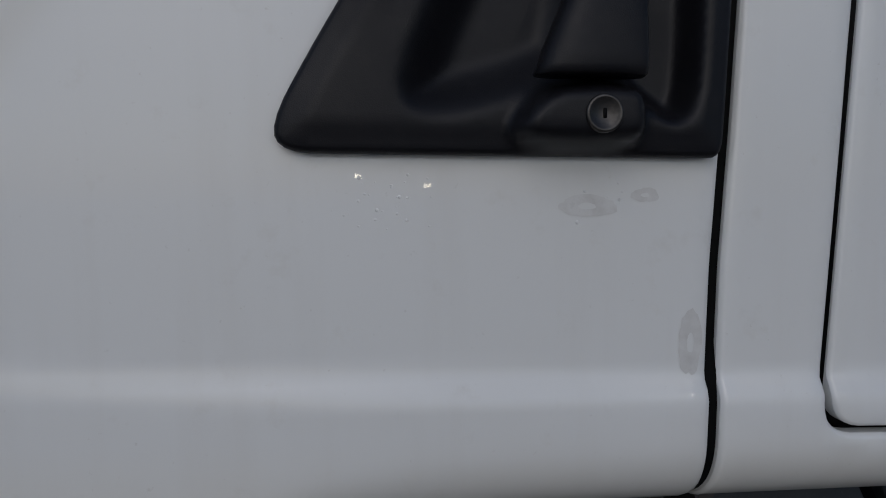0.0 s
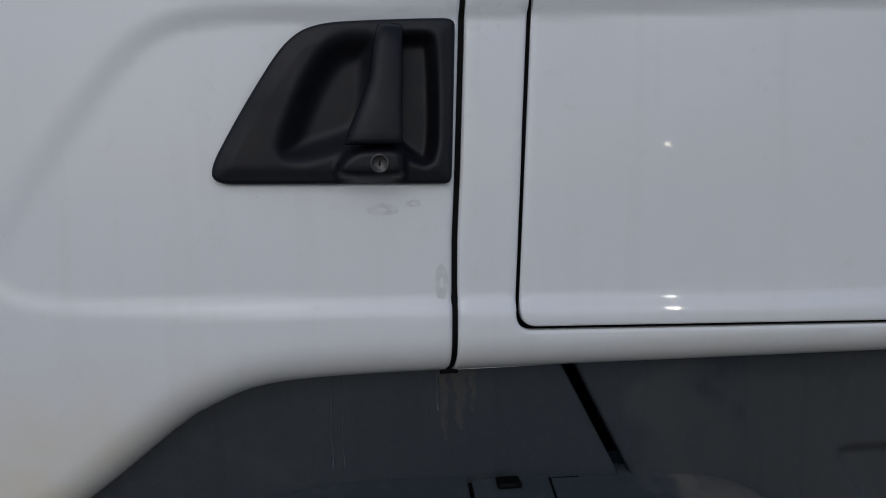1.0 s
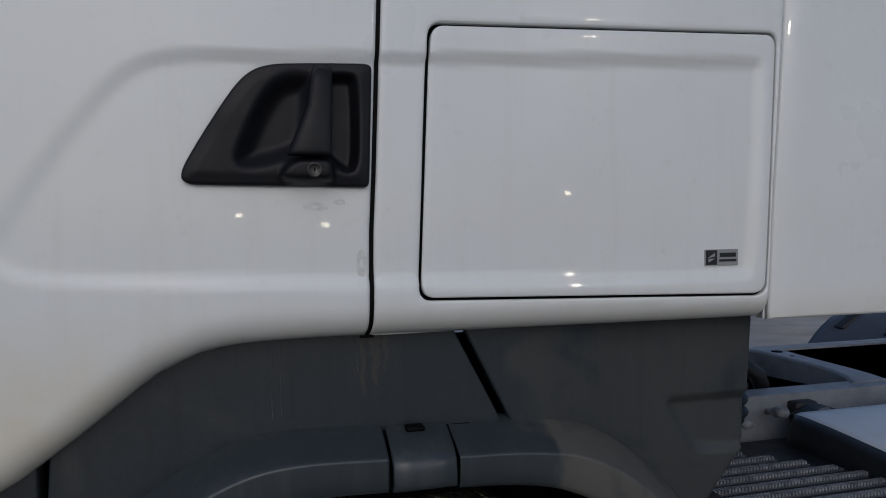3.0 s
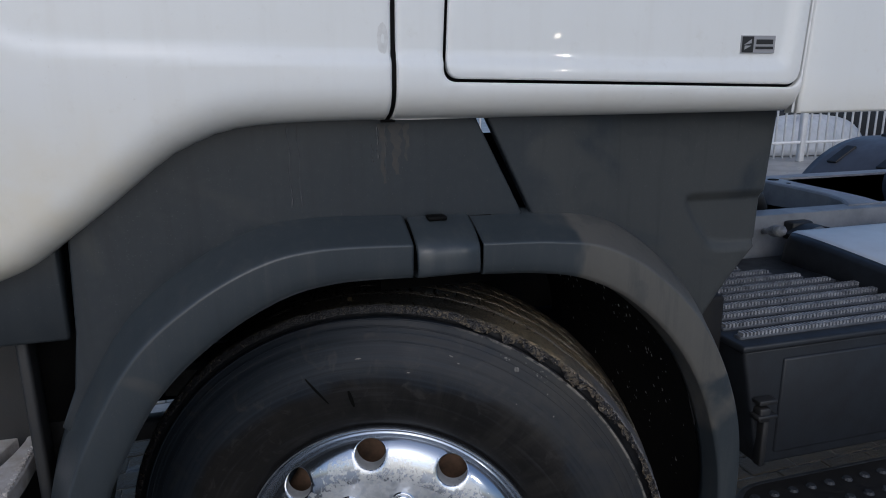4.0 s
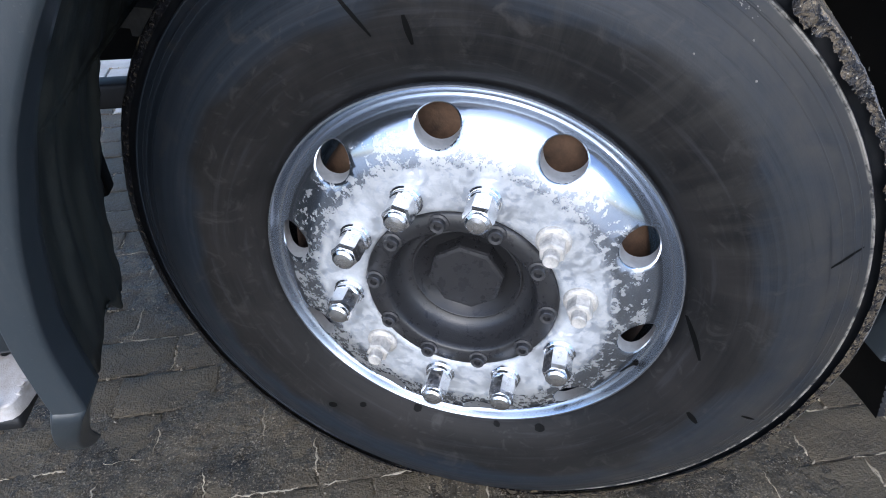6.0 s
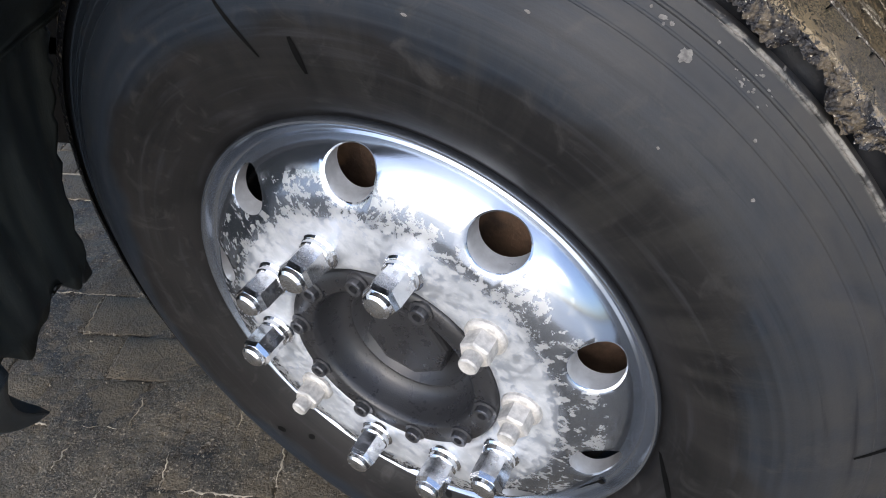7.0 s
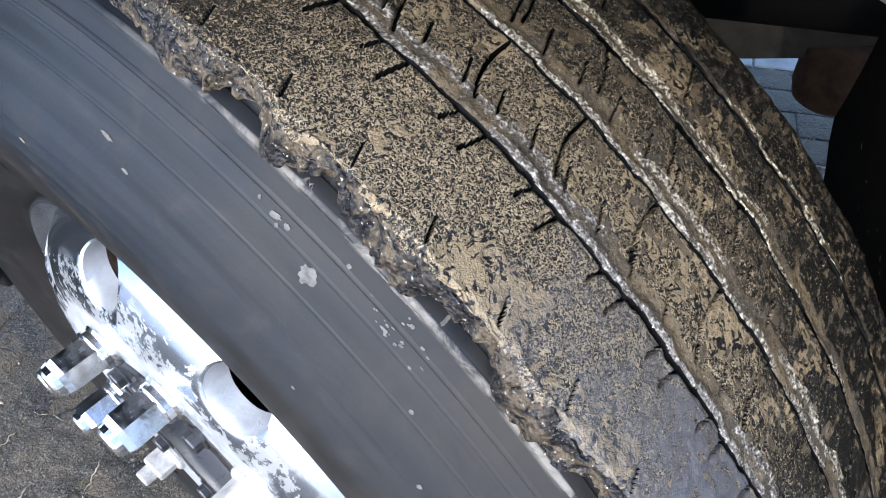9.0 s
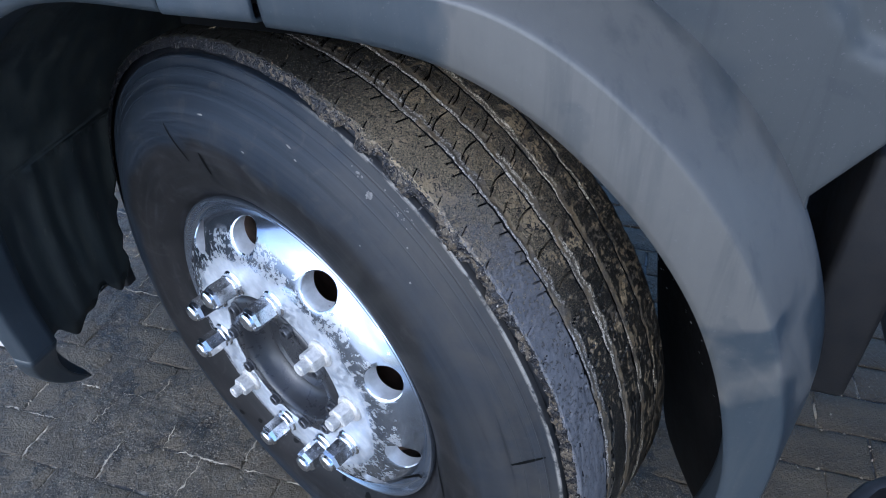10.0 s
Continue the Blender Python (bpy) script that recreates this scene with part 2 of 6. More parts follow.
def make_groove_mud():
    m = Mat("groove_mud", (0.1, 0.08, 0.05), 0.42, spec=0.4)
    sep = m.node("ShaderNodeSeparateXYZ")
    m.link(m.co, sep.inputs[0])
    g = m.noise(700, 3, 0.6, 0.5)
    c = m.mix(m.ramp(m.noise(45, 4), 0.40, 0.62), (0.155, 0.118, 0.070), (0.080, 0.068, 0.052))
    c = m.mix(m.ramp(g, 0.46, 0.36, 0, 0.7), c, (0.022, 0.020, 0.017))
    c = m.mix(m.ramp(g, 0.62, 0.70, 0, 0.8), c, (0.40, 0.34, 0.24))
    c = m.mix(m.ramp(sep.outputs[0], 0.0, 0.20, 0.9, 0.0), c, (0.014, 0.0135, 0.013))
    m.color(c).rough(m.ramp(g, 0.4, 0.6, 0.30, 0.5))
    return m.bump((m.noise(120, 3), 0.4, 0.002), (g, 0.8, 0.0010)).m


def make_crust():
    m = Mat("wet_mud_crust", (0.1, 0.09, 0.08), 0.3, spec=0.32)
    sep = m.node("ShaderNodeSeparateXYZ")
    m.link(m.co, sep.inputs[0])
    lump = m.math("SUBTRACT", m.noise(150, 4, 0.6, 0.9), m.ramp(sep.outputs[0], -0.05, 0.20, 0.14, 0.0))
    g = m.noise(620, 3, 0.6)
    c = m.mix(m.ramp(lump, 0.42, 0.56), (0.008, 0.008, 0.010), (0.095, 0.074, 0.047))
    c = m.mix(m.ramp(g, 0.54, 0.62, 0, 0.7), c, (0.020, 0.018, 0.017))
    # shade of the pits between lumps, put in as dark noise
    c = m.mix(m.ramp(m.noise(60, 3, 0.55), 0.50, 0.44, 0, 0.85), c, (0.007, 0.007, 0.009))
    # wet glints painted as pale specks, fading out towards the front
    c = m.mix(m.math("MULTIPLY", m.ramp(m.noise(480, 2, 0.5), 0.66, 0.71), m.ramp(sep.outputs[0], 0.0, 0.22)), c, (0.40, 0.36, 0.29))
    m.color(c).rough(m.ramp(lump, 0.35, 0.6, 0.12, 0.45))
    return m.bump((lump, 0.6, 0.003), (m.cells(420), 0.5, 0.002), (g, 0.6, 0.0012)).m


def make_alloy():
    m = Mat("polished_aluminium", (0.8, 0.81, 0.83), 0.16, 1.0)
    # the bolt face is oxidised, the sloping band and the lip are mostly bright
    sep = m.node("ShaderNodeSeparateXYZ")
    m.link(m.co, sep.inputs[0])
    rad = m.math("SQRT", m.math("ADD", m.math("MULTIPLY", sep.outputs[0], sep.outputs[0]), m.math("MULTIPLY", sep.outputs[2], sep.outputs[2])), 0)
    face = m.ramp(rad, 0.200, 0.225, 0.13, 0.0)
    dull = m.ramp(rad, 0.198, 0.218, 1.0, 0.0)
    edge = m.math("ADD", m.noise(85, 6, 0.66, 0.3), m.math("MULTIPLY", face, 0.7))
    lip = m.ramp(rad, 0.252, 0.266, 1.0, 0.0)
    stain = m.math("MAXIMUM", m.ramp(edge, 0.555, 0.60), m.math("MULTIPLY", m.ramp(m.noise(22, 5, 0.7, 0.5), 0.50, 0.56), m.ramp(m.noise(140, 4, 0.6), 0.40, 0.50)))
    stain = m.math("MULTIPLY", stain, lip)
    haze = m.noise(9, 3)
    c = m.mix(stain, (0.42, 0.46, 0.53), (0.58, 0.59, 0.60))
    c = m.mix(m.math("MULTIPLY", dull, m.ramp(m.noise(48, 5, 0.62, 0.4), 0.40, 0.60, 0.35, 1.0)), c, (0.40, 0.415, 0.435))
    c = m.mix(m.ramp(m.noise(95, 5, 0.7), 0.62, 0.76, 0, 0.16), c, (0.44, 0.44, 0.44))
    m.color(c).rough(m.math("ADD", m.math("ADD", m.ramp(stain, 0, 1, 0.13, 0.34), m.math("ADD", m.math("MULTIPLY", face, 1.5), m.ramp(rad, 0.283, 0.289, 0.0, 0.10))), m.ramp(haze, 0.4, 0.7, 0, 0.05)))
    m.link(m.math("SUBTRACT", m.ramp(stain, 0, 1, 0.96, 0.72), m.math("MULTIPLY", dull, 0.42)), m.b.inputs["Metallic"])
    return m.bump((m.noise(300, 2, vec=m.scaled(1, 4, 1)), 0.03, 0.001), (stain, 0.06, 0.0006)).m


def make_chrome():
    m = Mat("chrome", (0.86, 0.87, 0.88), 0.08, 1.0)
    haze = m.noise(90, 4)
    m.color(m.mix(m.ramp(haze, 0.55, 0.75, 0, 0.6), (0.86, 0.87, 0.89), (0.60, 0.58, 0.56)))
    m.rough(m.ramp(haze, 0.35, 0.75, 0.10, 0.34))
    return m.bump((m.noise(60, 1.5, 0.5, 0.4), 0.12, 0.003)).m


def make_dull_metal(name, base, rough=0.5, metal=0.8):
    m = Mat(name, base, rough, metal)
    d = m.noise(70, 5, 0.65)
    m.color(m.mix(m.ramp(d, 0.4, 0.7), base, tuple(v * 0.55 for v in base)))
    m.rough(m.ramp(d, 0.3, 0.7, rough - 0.12, rough + 0.15))
    return m.bump((d, 0.2, 0.001)).m


def make_plain(name, base, rough=0.6, other=None, scale=12.0, relief=0.2, metal=0.0, spec=0.5):
    m = Mat(name, base, rough, metal, 0, spec)
    other = other or tuple(v * 0.6 for v in base)
    n = m.noise(scale, 6, 0.62)
    c = m.mix(m.ramp(n, 0.38, 0.68), base, other)
    m.color(c).rough(m.ramp(n, 0.3, 0.7, rough - 0.08, min(1, rough + 0.1)))
    return m.bump((m.noise(scale * 9, 4), relief, 0.002)).m


def make_flap():
    """Old rubber sheet: dark green-grey, with faint upright streaks and small dry scratches."""
    m = Mat("dirty_rubber_flap", (0.015, 0.018, 0.016), 0.5, spec=0.4)
    run = m.noise(34, 4, 0.6, 0.4, vec=m.scaled(1, 1, 0.12))
    c = m.mix(m.ramp(run, 0.40, 0.66), (0.020, 0.0245, 0.0235), (0.046, 0.049, 0.041))
    c = m.mix(m.ramp(m.noise(9, 4, 0.6), 0.45, 0.65, 0, 0.6), c, (0.014, 0.0155, 0.016))
    c = m.mix(m.ramp(m.noise(70, 4, 0.6, 0.3, vec=m.scaled(1, 1, 0.25)), 0.66, 0.74, 0, 0.6), c, (0.085, 0.078, 0.062))
    m.color(c).rough(m.ramp(run, 0.35, 0.65, 0.42, 0.62))
    return m.bump((run, 0.2, 0.004), (m.noise(300, 3), 0.2, 0.001)).m


def make_paver():
    m = Mat("wet_concrete_paver", (0.12, 0.11, 0.1), 0.5, spec=0.28)
    geo = m.node("ShaderNodeNewGeometry").outputs["Random Per Island"]
    tone = m.math("ADD", m.math("MULTIPLY", m.chance(), 0.5), m.math("MULTIPLY", geo, 0.5))
    big = m.noise(3.0, 5, 0.6)
    grit = m.noise(160, 4, 0.65)
    c = m.mix(tone, (0.086, 0.068, 0.043), (0.150, 0.120, 0.076))
    c = m.mix(m.ramp(big, 0.42, 0.68), c, (0.040, 0.032, 0.021))
    c = m.mix(m.ramp(grit, 0.54, 0.66, 0, 0.6), c, (0.17, 0.15, 0.115))
    m.color(c).rough(m.ramp(big, 0.35, 0.68, 0.55, 0.26))
    return m.bump((m.noise(22, 4), 0.7, 0.010), (m.noise(80, 4, 0.65), 1.0, 0.007), (m.noise(260, 3, 0.6), 1.0, 0.004)).m


def make_mud():
    m = Mat("wet_trodden_mud", (0.05, 0.04, 0.03), 0.4, spec=0.42)
    big = m.noise(6, 5, 0.6)
    grit = m.noise(230, 4, 0.68)
    c = m.mix(m.ramp(big, 0.36, 0.64), (0.024, 0.019, 0.012), (0.110, 0.087, 0.053))
    c = m.mix(m.ramp(grit, 0.55, 0.66, 0, 0.85), c, (0.32, 0.27, 0.19))
    c = m.mix(m.ramp(grit, 0.46, 0.36, 0, 0.7), c, (0.012, 0.010, 0.008))
    m.color(c).rough(m.ramp(m.noise(14, 4), 0.35, 0.65, 0.13, 0.46))
    return m.bump((m.noise(45, 5, 0.65), 1.0, 0.009), (m.noise(190, 4, 0.65), 1.0, 0.004), (m.noise(520, 2, 0.6), 0.8, 0.0015)).m


def make_sand():
    m = Mat("joint_sand", (0.2, 0.17, 0.12), 0.4, spec=0.6)
    wash = m.noise(17, 4, 0.6, 0.6)
    grain = m.noise(420, 3, 0.6)
    c = m.mix(m.ramp(wash, 0.45, 0.62), (0.040, 0.033, 0.024), (0.30, 0.26, 0.19))
    c = m.mix(m.ramp(grain, 0.42, 0.60, 0, 0.5), c, (0.05, 0.043, 0.033))
    m.color(c).rough(m.ramp(m.noise(9, 3), 0.35, 0.65, 0.18, 0.55))
    return m.bump((m.noise(70, 4), 0.6, 0.004), (grain, 0.6, 0.002)).m


WHITE, HANDLE = make_white(), make_handle()
PLASTIC = make_plastic("grey_lip_plastic", (0.033, 0.0405, 0.0465), (0.088, 0.084, 0.075), 0.5)
PANEL = make_plastic("grey_panel_plastic", (0.025, 0.0300, 0.0345), (0.040, 0.043, 0.043), 0.40)
SIDE, TREAD, GROOVE_GLINT, ALLOY, CHROME = make_side_rubber(), make_tread(), make_groove_glint(), make_alloy(), make_chrome()
CRUST, GROOVE_MUD = make_crust(), make_groove_mud()
BLACK = make_plain("black_rubber", (0.009, 0.009, 0.010), 0.6, (0.016, 0.015, 0.014), 40, 0.2, 0, 0.25)
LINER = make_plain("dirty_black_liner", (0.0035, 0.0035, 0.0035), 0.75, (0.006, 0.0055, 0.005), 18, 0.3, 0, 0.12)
FLAP = make_flap()
HUB = make_plain("black_hub_paint", (0.020, 0.020, 0.022), 0.30, (0.025, 0.025, 0.026), 60, 0.15)
RUST = make_plain("rusty_iron", (0.140, 0.082, 0.047), 0.8, (0.060, 0.038, 0.025), 30, 0.5)
CAST = make_plain("machined_aluminium", (0.55, 0.555, 0.56), 0.35, (0.44, 0.44, 0.44), 60, 0.1, 0.5)
DIRTY = make_plain("dusty_spring_steel", (0.060, 0.052, 0.040), 0.7, (0.032, 0.028, 0.022), 25, 0.4)
SCREWM = make_dull_metal("dark_screw_steel", (0.10, 0.10, 0.105), 0.35, 0.7)
STEEL = make_dull_metal("galvanised_steel", (0.5, 0.51, 0.53), 0.45, 0.9)
LOCKM = make_dull_metal("dim_lock_metal", (0.095, 0.09, 0.085), 0.38, 0.9)
NUT = make_dull_metal("worn_nut_steel", (0.66, 0.63, 0.58), 0.5, 0.35)
CHASSIS = make_plain("grey_chassis_paint", (0.29, 0.30, 0.325), 0.45, (0.20, 0.21, 0.23), 9, 0.1)
FRAME_DARK = make_plain("dark_frame_paint", (0.013, 0.014, 0.016), 0.5, (0.022, 0.021, 0.02), 25)
BOXGREY = make_plain("dark_box_plastic", (0.017, 0.020, 0.025), 0.42, (0.012, 0.0135, 0.017), 16, 0.15, 0, 0.4)
TREADPLATE = make_plain("grey_step_plastic", (0.075, 0.082, 0.098), 0.5, (0.05, 0.055, 0.066), 30, 0.2)
STEPMETAL = make_plain("muddy_step_metal", (0.58, 0.56, 0.55), 0.5, (0.42, 0.38, 0.34), 40, 0.4)
RIBMETAL = make_plain("dim_rib_metal", (0.33, 0.34, 0.36), 0.45, (0.13, 0.135, 0.15), 40, 0.2)
EDGE = make_plain("worn_step_edge", (0.034, 0.037, 0.044), 0.5, (0.020, 0.022, 0.026), 30, 0.2, 0, 0.3)
TANKM = make_plain("tank_aluminium", (0.78, 0.79, 0.80), 0.36, (0.70, 0.71, 0.72), 5, 0.05, 0.3)
PAVER = make_paver()
PALE_PAVER = make_plain("pale_paver", (0.56, 0.54, 0.50), 0.7, (0.40, 0.38, 0.34), 14, 0.4)
GRIT = make_plain("pale_grit", (0.30, 0.26, 0.195), 0.6, (0.13, 0.11, 0.08), 90, 0.4)
SAND = make_sand()
MUD = make_mud()
SEAM_GLINT = make_plain("sand_with_wet_glint", (0.52, 0.45, 0.33), 0.28, (0.26, 0.22, 0.155), 60, 0.6)
GROUND = make_plain("yard_ground", (0.34, 0.34, 0.335), 0.34, (0.24, 0.238, 0.23), 1.2, 0.12)
FENCEM = make_plain("white_fence_paint", (0.7, 0.71, 0.72), 0.5, (0.6, 0.6, 0.6), 10)
YELLOW = make_plain("yellow_machine_paint", (0.55, 0.30, 0.03), 0.5, (0.4, 0.2, 0.02), 6)
TARP = make_plain("pale_tarpaulin", (0.62, 0.64, 0.67), 0.6, (0.5, 0.52, 0.55), 5, 0.3)
GUARD = make_plain("dark_mudguard_plastic", (0.075, 0.080, 0.098), 0.4, (0.060, 0.063, 0.075), 8, 0.1)
LETTER = make_plain("white_lettering", (0.6, 0.6, 0.62), 0.5)
STICKER = make_plain("silver_sticker", (0.30, 0.30, 0.31), 0.35, (0.27, 0.27, 0.28), 20, 0.02)
INK = make_plain("sticker_black", (0.012, 0.012, 0.012), 0.4)
SPECK = make_plain("dried_mud_fleck", (0.17, 0.16, 0.145), 0.8, (0.08, 0.075, 0.07), 220)
FLECK = make_plain("pale_spray_fleck", (0.50, 0.48, 0.44), 0.5, (0.22, 0.21, 0.19), 300)
RECESS_RUBBER = make_plain("wet_black_rubber", (0.006, 0.007, 0.009), 0.45, (0.012, 0.012, 0.013), 60, 0.15, 0, 0.2)
BEAD = make_plain("water_bead", (0.80, 0.80, 0.79), 0.06, (0.74, 0.74, 0.73), 300, 0.05, 0, 0.5)
MARK = make_plain("dried_water_mark", (0.69, 0.69, 0.675), 0.34, (0.60, 0.595, 0.575), 90, 0.05)
WETRUN = make_plain("water_film", (0.05, 0.052, 0.055), 0.12, (0.04, 0.04, 0.042), 40, 0.05, 0, 0.9)
DIRTRUN = make_plain("dried_brown_run", (0.042, 0.037, 0.033), 0.45, (0.028, 0.030, 0.032), 60, 0.1)
# flat black for scuffs, and for the shade in gaps, cracks and sipes
SCUFF_GAP_BLACK = make_plain("scuff_and_gap_black", (0.004, 0.004, 0.004), 0.55, None, 12, 0.1, 0, 0.08)


glow = Mat("lamp_lens", (0.8, 0.8, 0.8), 0.4)
glow.b.inputs["Emission Color"].default_value = (1.0, 0.80, 0.52, 1)
glow.b.inputs["Emission Strength"].default_value = 60.0
GLOW = glow.m

# ---------------------------------------------------------------- builders
def part(name, bm, mat, parent=None, label="", smooth=True, m=None):
    me = bpy.data.meshes.new(name)
    bm.to_mesh(me)
    bm.free()
    return link_mesh(name, me, mat, parent, label, smooth, m)


def link_mesh(name, me, mat, parent=None, label="", smooth=True, m=None):
    me.materials.append(mat)
    if smooth:
        me.polygons.foreach_set("use_smooth", [True] * len(me.polygons))
    ob = new(name, me)
    if m is not None:
        ob.matrix_basis = m
    if parent is not None:
        ob.parent = parent
    if label:
        ob["label"] = label
    return ob


def thing(name, label, category, m=None, **kw):
    e = new(name)
    e.empty_display_size = 0.1
    if m is not None:
        e.matrix_basis = m
    return tagged(e, label, category, **kw)


def from_lists(name, verts, faces, mat, parent=None, label="", smooth=True, m=None):
    me = bpy.data.meshes.new(name)
    me.from_pydata([tuple(map(float, v)) for v in verts], [], [tuple(map(int, f)) for f in faces])
    me.update()
    return link_mesh(name, me, mat, parent, label, smooth, m)


def catmull(pts, n=8, closed=False):
    p = np.array(pts, float)
    k = len(p)
    out = []
    for i in range(k if closed else k - 1):
        if closed:
            a, b, c, d = p[i - 1], p[i], p[(i + 1) % k], p[(i + 2) % k]
        else:
            a, b, c, d = p[max(i - 1, 0)], p[i], p[i + 1], p[min(i + 2, k - 1)]
        for t in np.arange(n) / n:
            out.append(0.5 * (2 * b + (c - a) * t + (2 * a - 5 * b + 4 * c - d) * t * t + (3 * b - a - 3 * c + d) * t ** 3))
    if not closed:
        out.append(p[-1])
    return np.array(out)


def cut_corners(pts, times=2, closed=True):
    p = np.array(pts, float)
    for _ in range(times):
        q = np.roll(p, -1, 0) if closed else p[1:]
        a = p if closed else p[:-1]
        new_p = np.empty((2 * len(a), p.shape[1]))
        new_p[0::2], new_p[1::2] = 0.75 * a + 0.25 * q, 0.25 * a + 0.75 * q
        p = new_p if closed else np.vstack([p[:1], new_p, p[-1:]])
    return p


def dense(loop, step):
    out = []
    for a, b in zip(loop, np.roll(loop, -1, 0)):
        n = max(1, int(math.ceil(np.linalg.norm(b - a) / step)))
        out += [a + (b - a) * k / n for k in range(n)]
    return np.array(out)


def inside(poly, p):
    hit = np.zeros(len(p), bool)
    for a, b in zip(poly, np.roll(poly, -1, 0)):
        if a[1] == b[1]:
            continue
        cross = (a[1] > p[:, 1]) != (b[1] > p[:, 1])
        hit ^= cross & (p[:, 0] < (b[0] - a[0]) * (p[:, 1] - a[1]) / (b[1] - a[1]) + a[0])
    return hit


def far_from(poly, p, closed=True):
    best = np.full(len(p), 1e9)
    ends = np.roll(poly, -1, 0) if closed else poly[1:]
    for a, b in zip(poly, ends):
        d = b - a
        t = np.clip(((p - a) @ d) / max(d @ d, 1e-12), 0, 1)
        best = np.minimum(best, np.linalg.norm(p - a - t[:, None] * d, axis=1))
    return best


def signed(poly, p):
    d = far_from(poly, p)
    return np.where(inside(poly, p), -d, d)


def ease(x, lo, hi):
    t = np.clip((x - lo) / (hi - lo), 0, 1)
    return t * t * (3 - 2 * t)


def ccw(loop):
    loop = np.array(loop, float)
    x, y = loop.T
    return loop if (x * np.roll(y, -1) - np.roll(x, -1) * y).sum() > 0 else loop[::-1]


def sheet(name, outline, holes, fy, step, mat, parent=None, label="", rim=0.012, edge=0.004, m=None):
    """A pressed panel: an outline in x and z, lifted by fy(points) along y, with rounded, turned-in edges."""
    loops = [dense(ccw(outline), step)] + [dense(ccw(h)[::-1], step) for h in holes]
    pts, edges, rings = [], [], []
    for lp in loops:
        n0 = len(pts)
        pts += list(lp)
        edges += [(n0 + i, n0 + (i + 1) % len(lp)) for i in range(len(lp))]
        rings.append(range(n0, n0 + len(lp)))
    if edge:
        for lp in loops:
            t = np.roll(lp, -1, 0) - np.roll(lp, 1, 0)
            t /= np.maximum(np.linalg.norm(t, axis=1, keepdims=True), 1e-9)
            nrm = np.stack([-t[:, 1], t[:, 0]], 1)
            for d in (edge * 0.35, edge):
                pts += list(lp + nrm * d)
    lo, hi = loops[0].min(0), loops[0].max(0)
    gx, gz = np.meshgrid(np.arange(lo[0], hi[0], step), np.arange(lo[1], hi[1], step))
    gx = gx + (np.arange(gx.shape[0]) % 2)[:, None] * step * 0.5
    grid = np.stack([gx.ravel(), gz.ravel()], 1)
    ok = inside(loops[0], grid) & (far_from(loops[0], grid) > edge + step * 0.4)
    for h in loops[1:]:
        ok &= ~inside(h, grid) & (far_from(h, grid) > edge + step * 0.4)
    pts += list(grid[ok])
    vs, _, fs, *_ = geometry.delaunay_2d_cdt([Vector(p) for p in pts], edges, [], 0, 1e-6)
    v2 = np.array([tuple(v) for v in vs])
    tri = np.array([tuple(f) for f in fs])
    mid = v2[tri].mean(1)
    keep = inside(loops[0], mid)
    for h in loops[1:]:
        keep &= ~inside(h, mid)
    tri = tri[keep]
    a, b, c = v2[tri[:, 0]], v2[tri[:, 1]], v2[tri[:, 2]]
    area = (b[:, 0] - a[:, 0]) * (c[:, 1] - a[:, 1]) - (b[:, 1] - a[:, 1]) * (c[:, 0] - a[:, 0])
    tri[area < 0] = tri[area < 0][:, ::-1]
    y = fy(v2)
    if edge:
        d = np.minimum.reduce([far_from(lp, v2) for lp in loops])
        k = np.clip(1 - d / edge, 0, 1)
        y = y + edge * (1 - np.sqrt(np.maximum(1 - k * k, 0)))
    verts = np.stack([v2[:, 0], y, v2[:, 1]], 1)
    faces = [tuple(t) for t in tri]
    all_v = list(verts)
    yl = [fy(lp) + edge for lp in loops]
    for lp, yy in zip(loops, yl):
        n0, n = len(all_v), len(lp)
        all_v += [(p[0], q, p[1]) for p, q in zip(lp, yy)] + [(p[0], q + rim, p[1]) for p, q in zip(lp, yy)]
        faces += [(n0 + i, n0 + n + i, n0 + n + (i + 1) % n, n0 + (i + 1) % n) for i in range(n)]
    return from_lists(name, all_v, faces, mat, parent, label, True, m)


def loft(name, rows, mat, parent=None, label="", caps=True, closed=False, smooth=True, m=None, around=False):
    """Skins a list of sections, each a list of points. closed: sections are rings. around: the last section joins the first."""
    rows = np.array(rows, float)
    n, k = rows.shape[:2]
    verts = rows.reshape(-1, 3)
    faces = []
    for i in range(n if around else n - 1):
        i2 = (i + 1) % n
        for j in range(k if closed else k - 1):
            j2 = (j + 1) % k
            faces.append((i * k + j, i2 * k + j, i2 * k + j2, i * k + j2))
    if caps and closed and not around:
        faces += [tuple(range(k)), tuple(range((n - 1) * k, n * k))[::-1]]
    return from_lists(name, verts, faces, mat, parent, label, smooth, m)


def spin(name, profile, mat, parent=None, label="", n=96, m=None, smooth=True, start=0.0):
    """Turns a profile of (radius, y) about the y axis."""
    a = start + np.arange(n) * 2 * np.pi / n
    rows = [[(r * math.cos(t), y, r * math.sin(t)) for r, y in profile] for t in a]
    return loft(name, rows, mat, parent, label, False, False, smooth, m, True)


def box_bm(x0, x1, y0, y1, z0, z1, bevel=0.0, segs=2):
    bm = bmesh.new()
    bmesh.ops.create_cube(bm, size=1)
    bmesh.ops.scale(bm, vec=(x1 - x0, y1 - y0, z1 - z0), verts=bm.verts)
    bmesh.ops.translate(bm, vec=((x0 + x1) / 2, (y0 + y1) / 2, (z0 + z1) / 2), verts=bm.verts)
    if bevel:
        bmesh.ops.bevel(bm, geom=bm.edges[:], offset=bevel, segments=segs, affect="EDGES", profile=0.5)
    return bm


